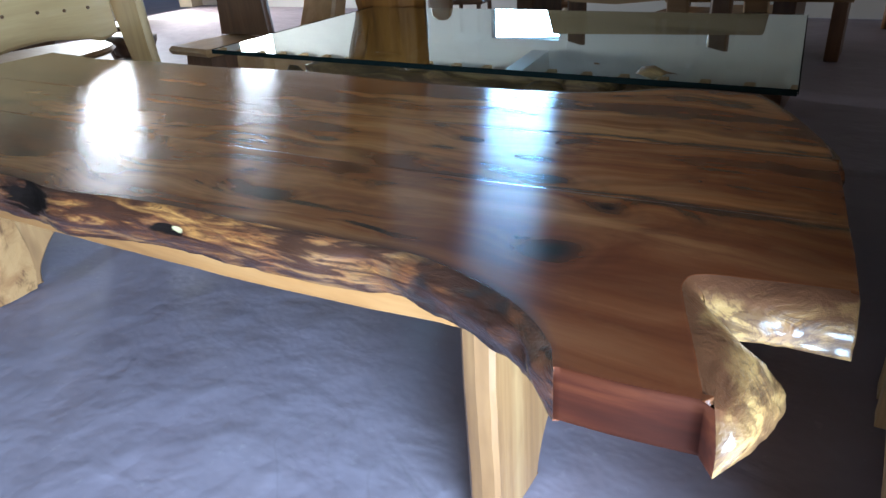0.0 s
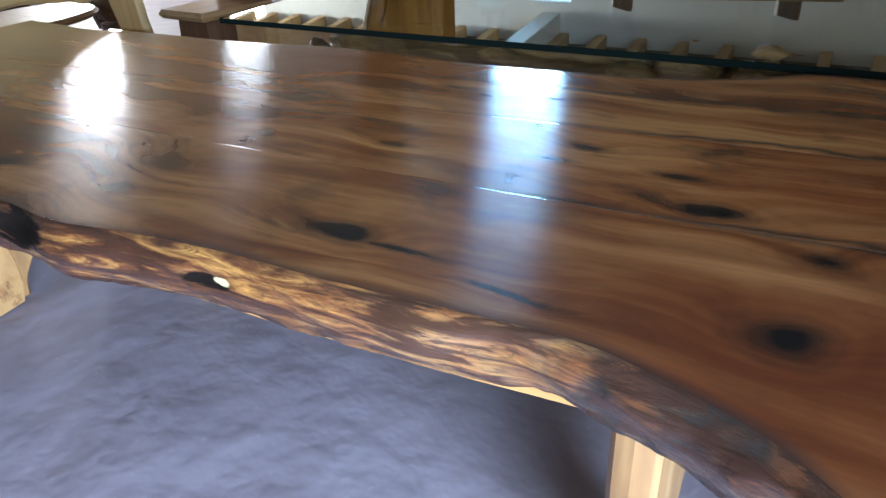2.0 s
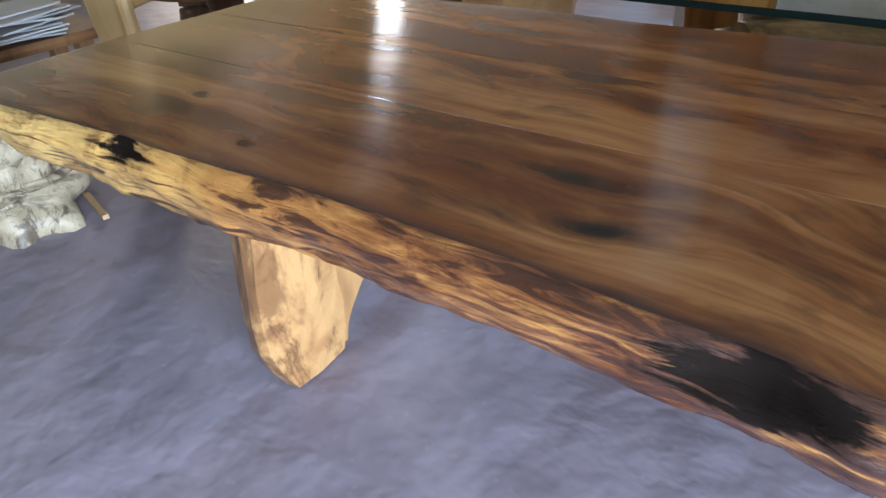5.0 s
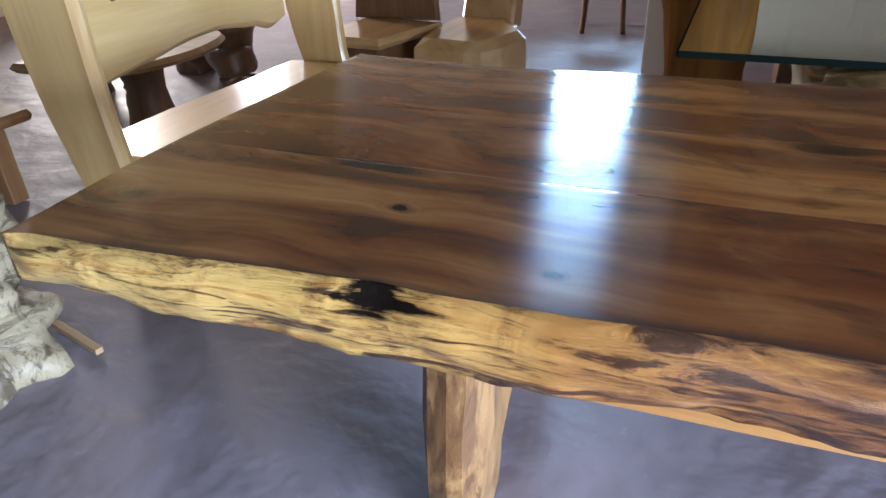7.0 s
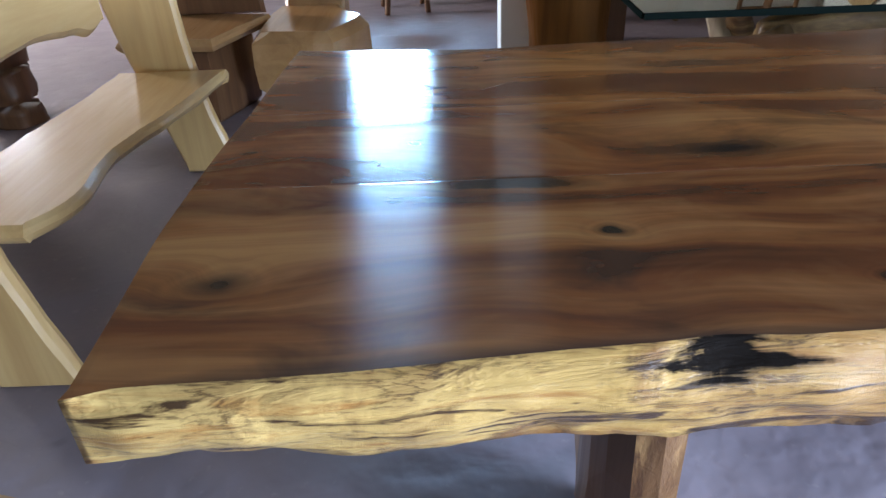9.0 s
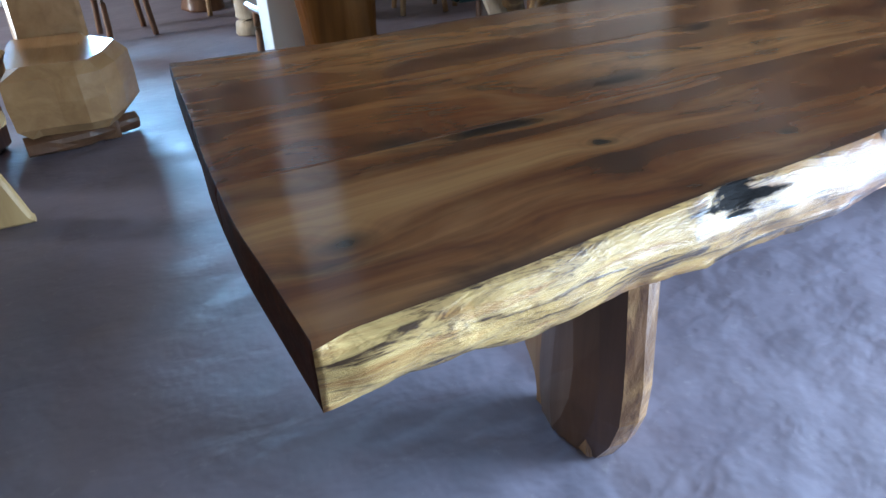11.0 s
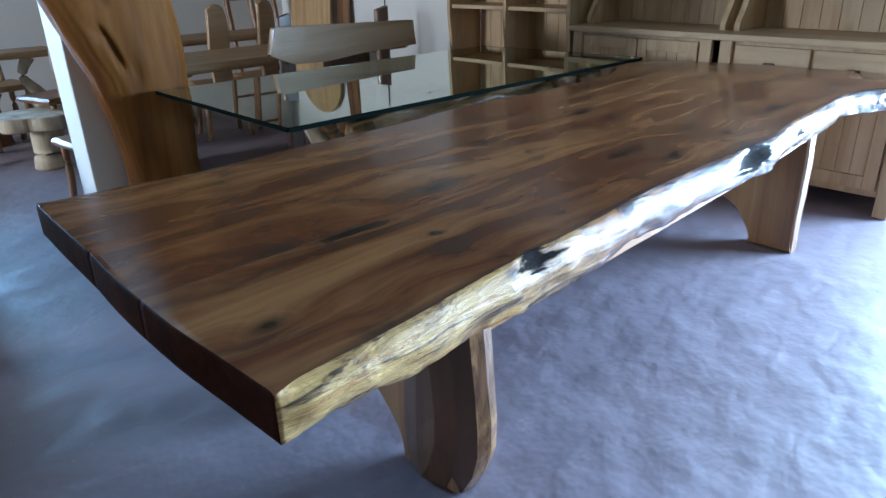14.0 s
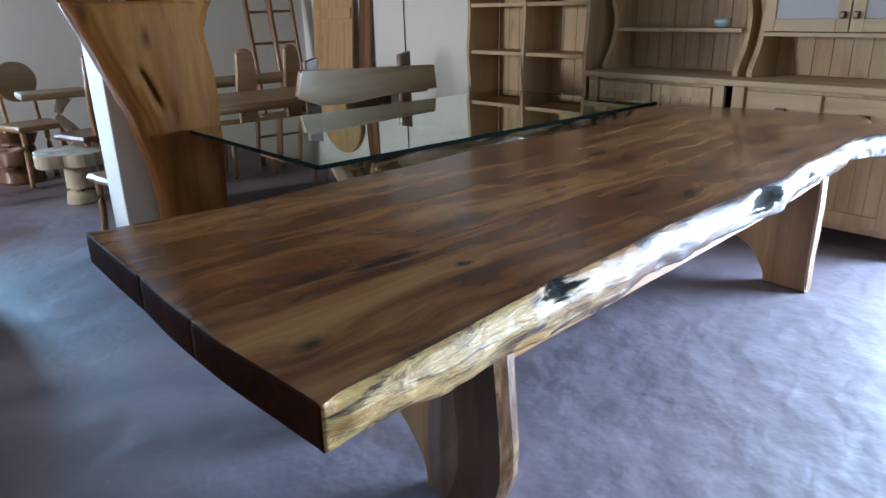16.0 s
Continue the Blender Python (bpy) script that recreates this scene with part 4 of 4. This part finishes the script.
part("slab_top", slab([(p.x, p.y) for p in spline([(-2.3, 1.7, 0), (-1.75, 1.75, 0), (-1.55, 2.15, 0), (-1.7, 2.6, 0), (-2.2, 2.7, 0), (-2.4, 2.2, 0), (-2.3, 1.7, 0)], 5)[:-1]], 0.41, 0.46, 0.012, 0.015), M_TAN, st)
part("stump_leg", limb([(-1.98, 2.22, 0.0), (-1.97, 2.2, 0.2), (-1.96, 2.2, 0.408)], [0.14, 0.11, 0.13], 18, 0.25), M_BROWN, st, smooth=True)
for k, (x, y) in enumerate(((-1.92, 2.92), (-2.6, 3.3), (-2.9, 2.6))):
    so = thing("tree_stump", "brown barked tree stump stool on the floor", "stool", group="tree stumps")
    part("stump", limb([(x, y, 0.0), (x + 0.01, y, 0.12), (x - 0.02, y, 0.28), (x, y, 0.45)], [0.14, 0.13, 0.15, 0.18], 20, 0.25, k), M_BROWN, so, smooth=True)
lb = thing("low_bench", "low brown plank bench holding a pile of newspapers", "bench")
part("seat", slab([(-2.3, 0.55), (-1.72, 0.6), (-1.7, 1.3), (-2.3, 1.35)], 0.36, 0.41, 0.006, 0.01), M_BROWN_WARM, lb)
for x, y in ((-2.2, 0.65), (-1.88, 0.65), (-2.2, 1.15), (-1.88, 1.15)):
    part("leg", box((x, y, 0.0), (x + 0.08, y + 0.08, 0.358), 0.008), M_BROWN_WARM, lb)
np_ = thing("newspaper_pile", "loose pile of folded grey newspapers on the low bench", "newspapers")
rp = random.Random(9)
for k in range(9):
    sheet = bmesh.new()
    bmesh.ops.create_grid(sheet, x_segments=8, y_segments=8, size=0.5, matrix=pose(-1.92 + rp.uniform(-0.05, 0.05), 0.95 + rp.uniform(-0.06, 0.06), 0.418 + 0.014 * k, 0, 0, rp.uniform(-30, 30)) @ Matrix.Diagonal((0.30, 0.40, 1, 1)))
    for v in sheet.verts:
        v.co.z += 0.005 * noise.noise(Vector((v.co.x * 9, v.co.y * 9, k)))
    low = bmesh.ops.extrude_face_region(sheet, geom=sheet.faces[:])
    bmesh.ops.translate(sheet, verts=[g for g in low["geom"] if isinstance(g, bmesh.types.BMVert)], vec=(0, 0, 0.009))
    part("newspaper", sheet, M_PAPER if k % 3 else M_PAPER_DARK, np_)
fb = thing("garden_bench", "tan wooden bench with a live-edge plank back beside a long table", "bench")
part("backrest", slab([(1.80, 0.82), (1.84, 0.97), (2.4, 0.955), (2.95, 0.94), (2.97, 0.79), (2.5, 0.78), (2.2, 0.75), (1.95, 0.76)], 3.08, 3.13, 0.006, 0.01, "y"), M_TAN, fb)
part("seat", slab([(1.7, 3.16), (3.1, 3.16), (3.1, 3.5), (1.7, 3.5)], 0.40, 0.45), M_TAN, fb)
for x in (1.9, 2.68):
    part("post", slab([(x, 0.0), (x + 0.12, 0.0), (x + 0.1, 0.5), (x + 0.1, 1.05), (x, 1.03)], 3.135, 3.19, 0.006, 0.01, "y"), M_BROWN, fb)
lt = thing("long_table", "long tan plank table with thick top", "table")
part("tabletop", slab([(1.0, 3.6), (3.3, 3.56), (3.3, 4.3), (1.0, 4.35)], 0.69, 0.75), M_TAN, lt)
for x in (1.3, 2.9):
    part("leg", box((x, 3.7, 0.0), (x + 0.12, 4.2, 0.688), 0.01), M_BROWN, lt)
sb = thing("tree_stump", "dark brown sawn tree stump stool", "stool", group="tree stumps")
part("stump", limb([(0.66, 5.9, 0), (0.67, 5.9, 0.15), (0.66, 5.9, 0.3), (0.67, 5.9, 0.42)], [0.19, 0.16, 0.15, 0.17], 18, 0.2), M_BROWN, sb, smooth=True)
ps = thing("petal_stool", "pale petal-shaped slab stool on a stump", "stool")
part("base", limb([(0.85, 4.78, 0), (0.85, 4.78, 0.15), (0.86, 4.78, 0.30)], [0.125, 0.105, 0.11], 18, 0.12), M_BLEACH, ps, smooth=True)
petal = []
for k in range(60):
    a = 2 * math.pi * k / 60
    r = 0.21 + 0.05 * abs(math.cos(2.5 * a + 0.4))
    petal.append((0.84 + r * 1.15 * math.cos(a), 4.78 + r * math.sin(a)))
part("seat", slab(petal, 0.301, 0.40, 0.003, 0.008), M_BLEACH, ps)


def slab_chair(name, label, m, back, wood_, seat_z=0.45, w=0.4, back_h=1.06, lean=0.06):
    """A plank chair: four legs, a seat and a back that is a disc, a tall rounded slab or a pair of posts."""
    c = thing(name, label, "chair", m, "chairs in the workshop")
    part("seat", slab([(-w / 2, -0.2), (w / 2, -0.2), (w / 2 + 0.02, 0.2), (-w / 2 - 0.02, 0.2)], seat_z - 0.045, seat_z, 0.008, 0.012), wood_, c)
    for x in (-w / 2 + 0.04, w / 2 - 0.04):
        for y in (-0.15, 0.15):
            part("leg", limb([(x * 1.1, y * 1.1, 0), (x, y, seat_z / 2), (x, y, seat_z - 0.046)], [0.022, 0.022, 0.022], 8, 0.15), wood_, c, smooth=True)
    if back == "disc":
        for x in (-0.13, 0.13):
            part("post", limb([(x, 0.17, seat_z), (x, 0.19, seat_z + 0.16), (x, 0.2, seat_z + 0.34)], [0.018, 0.018, 0.016], 8, 0.1), wood_, c, smooth=True)
        ring = [(0.17 * math.cos(2 * math.pi * k / 32), seat_z + 0.33 + 0.16 * math.sin(2 * math.pi * k / 32)) for k in range(32)]
        part("back_disc", slab(ring, 0.15, 0.182, 0.004, 0.008, "y"), wood_, c, "round sawn log slice back")
    else:
        h = back_h - seat_z
        ring = [(-0.075, seat_z), (0.085, seat_z)] + [(0.08 + 0.012 * math.sin(5 * q), seat_z + h * q) for q in (0.3, 0.5, 0.7, 0.85)]
        ring += [(0.075 * math.cos(q), seat_z + h * 0.9 + h * 0.1 * math.sin(q)) for q in (0.5, 1.1, 1.57, 2.1, 2.7)]
        ring += [(-0.08 + 0.012 * math.sin(7 * q), seat_z + h * q) for q in (0.85, 0.7, 0.5, 0.3)]
        part("back_slab", slab(ring, 0.15, 0.19, 0.004, 0.01, "y"), wood_, c, "tall round-topped slab back")
    return c


slab_chair("disc_chair", "wooden chair with a round log slice back", pose(0.80, 5.75, 0, 0, 0, 12), "disc", M_TAN, 0.5)
slab_chair("tall_chair", "brown chair with a tall round-topped slab back", pose(1.03, 5.0, 0, 0, 0, 200), "tall", M_BROWN_WARM, 0.48, 0.36, 1.08)
slab_chair("tall_chair", "tan chair with a tall round-topped slab back", pose(2.2, 4.72, 0, 0, 0, 170), "tall", M_TAN, 0.45, 0.4, 1.06)
slab_chair("tall_chair", "tan chair with a tall round-topped slab back", pose(2.66, 4.85, 0, 0, 0, 185), "tall", M_TAN, 0.45, 0.4, 1.07)
slab_chair("tall_chair", "tan chair with a tall round-topped slab back", pose(2.05, 5.6, 0, 0, 0, 185), "tall", M_TAN, 0.45, 0.4, 1.0)
slab_chair("tall_chair", "brown chair with a tall slab back beside the column", pose(0.86, 3.56, 0, 0, 0, 190), "tall", M_BROWN_WARM, 0.42, 0.38, 0.98)
slab_chair("disc_chair", "wooden chair with a round log slice back", pose(0.0, 5.3, 0, 0, 0, 100), "disc", M_BROWN, 0.45)
sd = thing("side_table", "tan plank side table on a bleached root leg", "table")
part("tabletop", slab([(0.66, 5.22), (1.15, 5.2), (1.16, 5.55), (0.68, 5.56)], 0.73, 0.78, 0.004, 0.008), M_TAN, sd)
part("leg", limb([(1.0, 5.35, 0), (0.92, 5.33, 0.2), (1.02, 5.36, 0.4), (0.92, 5.36, 0.58), (0.98, 5.36, 0.728)], [0.06, 0.035, 0.05, 0.03, 0.05], 14, 0.4), M_BLEACH, sd, smooth=True)
t2 = thing("back_table", "tan plank table with thick top at the wall", "table")
part("tabletop", slab([(1.7, 5.2), (3.4, 5.15), (3.4, 5.75), (1.7, 5.8)], 0.70, 0.75, 0.005, 0.01), M_TAN, t2)
for x in (1.9, 3.1):
    part("leg", box((x, 5.3, 0.0), (x + 0.1, 5.65, 0.698), 0.01), M_BROWN, t2)


def ladder(label, x, tilt):
    la = thing("ladder", label, "ladder", pose(x, 6.72, 0, -tilt, 0, 0), "ladders leaning on the wall")
    for a in (-0.15, 0.15):
        part("rail", limb([(a, 0, 0.0), (a * 0.97, 0, 1.0), (a * 0.92, 0, 2.35)], [0.03, 0.028, 0.025], 10, 0.12, a), M_BROWN_WARM, la, smooth=True)
    for k in range(6):
        z = 0.28 + 0.36 * k
        part("rung", limb([(-0.135, 0, z), (0, 0.003, z), (0.135, 0, z)], [0.016, 0.016, 0.016], 8, 0.1, k), M_BROWN_WARM, la, smooth=True)
    return la


ladder("brown pole ladder leaning against the white wall", 3.6, 10)
ladder("brown pole ladder leaning against the white wall", 3.9, 9)
pd = thing("plank_door", "pine plank door with an arched top leaning on the wall", "door", pose(4.16, 5.95, 0, 0, 4, 0))
for k in range(5):
    a, b = 0.012 + 0.165 * k, 0.012 + 0.165 * (k + 1) - 0.004
    arch = [(a + (b - a) * q / 4, 1.50 + 0.42 * math.sqrt(max(0.0, 1 - ((a + (b - a) * q / 4 - 0.425) / 0.43) ** 2))) for q in range(5)]
    part("plank", slab([(a, 0.02), (b, 0.02)] + arch[::-1], 0.0, 0.03, 0.0, 0.003, "x"), M_PINE_WARM, pd)
for z in (0.3, 1.25):
    part("ledge", box((-0.025, 0.02, z), (-0.001, 0.82, z + 0.12), 0.004), M_PINE_WARM, pd)
sl = thing("leaning_board", "brown sawn boards leaning against the wall", "board", pose(4.2, 5.68, 0, 0, 4, 0))
part("board", box((0.0, 0.0, 0.0), (0.035, 0.10, 2.3), 0.004), M_BROWN_WARM, sl)
part("board", box((0.0, 0.11, 0.0), (0.03, 0.2, 2.2), 0.004), M_BROWN, sl)
cd = thing("cable", "thin grey cable hanging down the wall", "cable")
part("wire", limb([(EAST - 0.012, 5.12, 0.75), (EAST - 0.012, 5.13, 1.6), (EAST - 0.012, 5.12, 2.69)], [0.006, 0.006, 0.006], 6, 0.0), M_BLACK, cd)
for y, z, r in ((1.37, 1.186, 0.055),):
    bo = thing("bowl", "small pale blue bowl on the plate shelf", "bowl")
    bb = bmesh.new()
    prof = ((0.4, 0.0), (0.75, 0.25), (0.95, 0.6), (1.0, 1.0), (0.93, 0.97), (0.7, 0.35), (0.05, 0.1))
    loft(bb, [[(3.9 + r * a * math.cos(2 * math.pi * k / 20), y + r * a * math.sin(2 * math.pi * k / 20), z + 0.055 * h) for k in range(20)] for a, h in prof])
    part("bowl_body", bb, M_CERAMIC, bo, smooth=True)
# rafters that fall towards the north wall, with boards above them
slope = Matrix.Translation((0, NORTH, 2.34)) @ Matrix.Rotation(radians(-5.5), 4, "X")
tagged(part("trim_roof_boards", block(bmesh.new(), (WEST + 0.002, -3.98, 0.002), (EAST - 0.002, -0.02, 0.03), 0, slope), M_CEIL), "grey boards under the sloping roof", "ceiling", kind="structure")
for k in range(23):
    x = WEST + 0.3 + 0.455 * k
    tagged(part("trim_rafter", block(bmesh.new(), (x, -3.97, -0.13), (x + 0.11, -0.03, 0.0), 0.006, slope), M_PINE_WARM), "exposed pale wooden roof rafter", "rafter", kind="structure")
tagged(part("trim_beam", block(bmesh.new(), (-0.2, -1.3, -0.36), (0.02, -0.03, -0.132), 0.01, slope), M_COLUMN), "white painted beam end below the rafters", "beam", kind="structure")
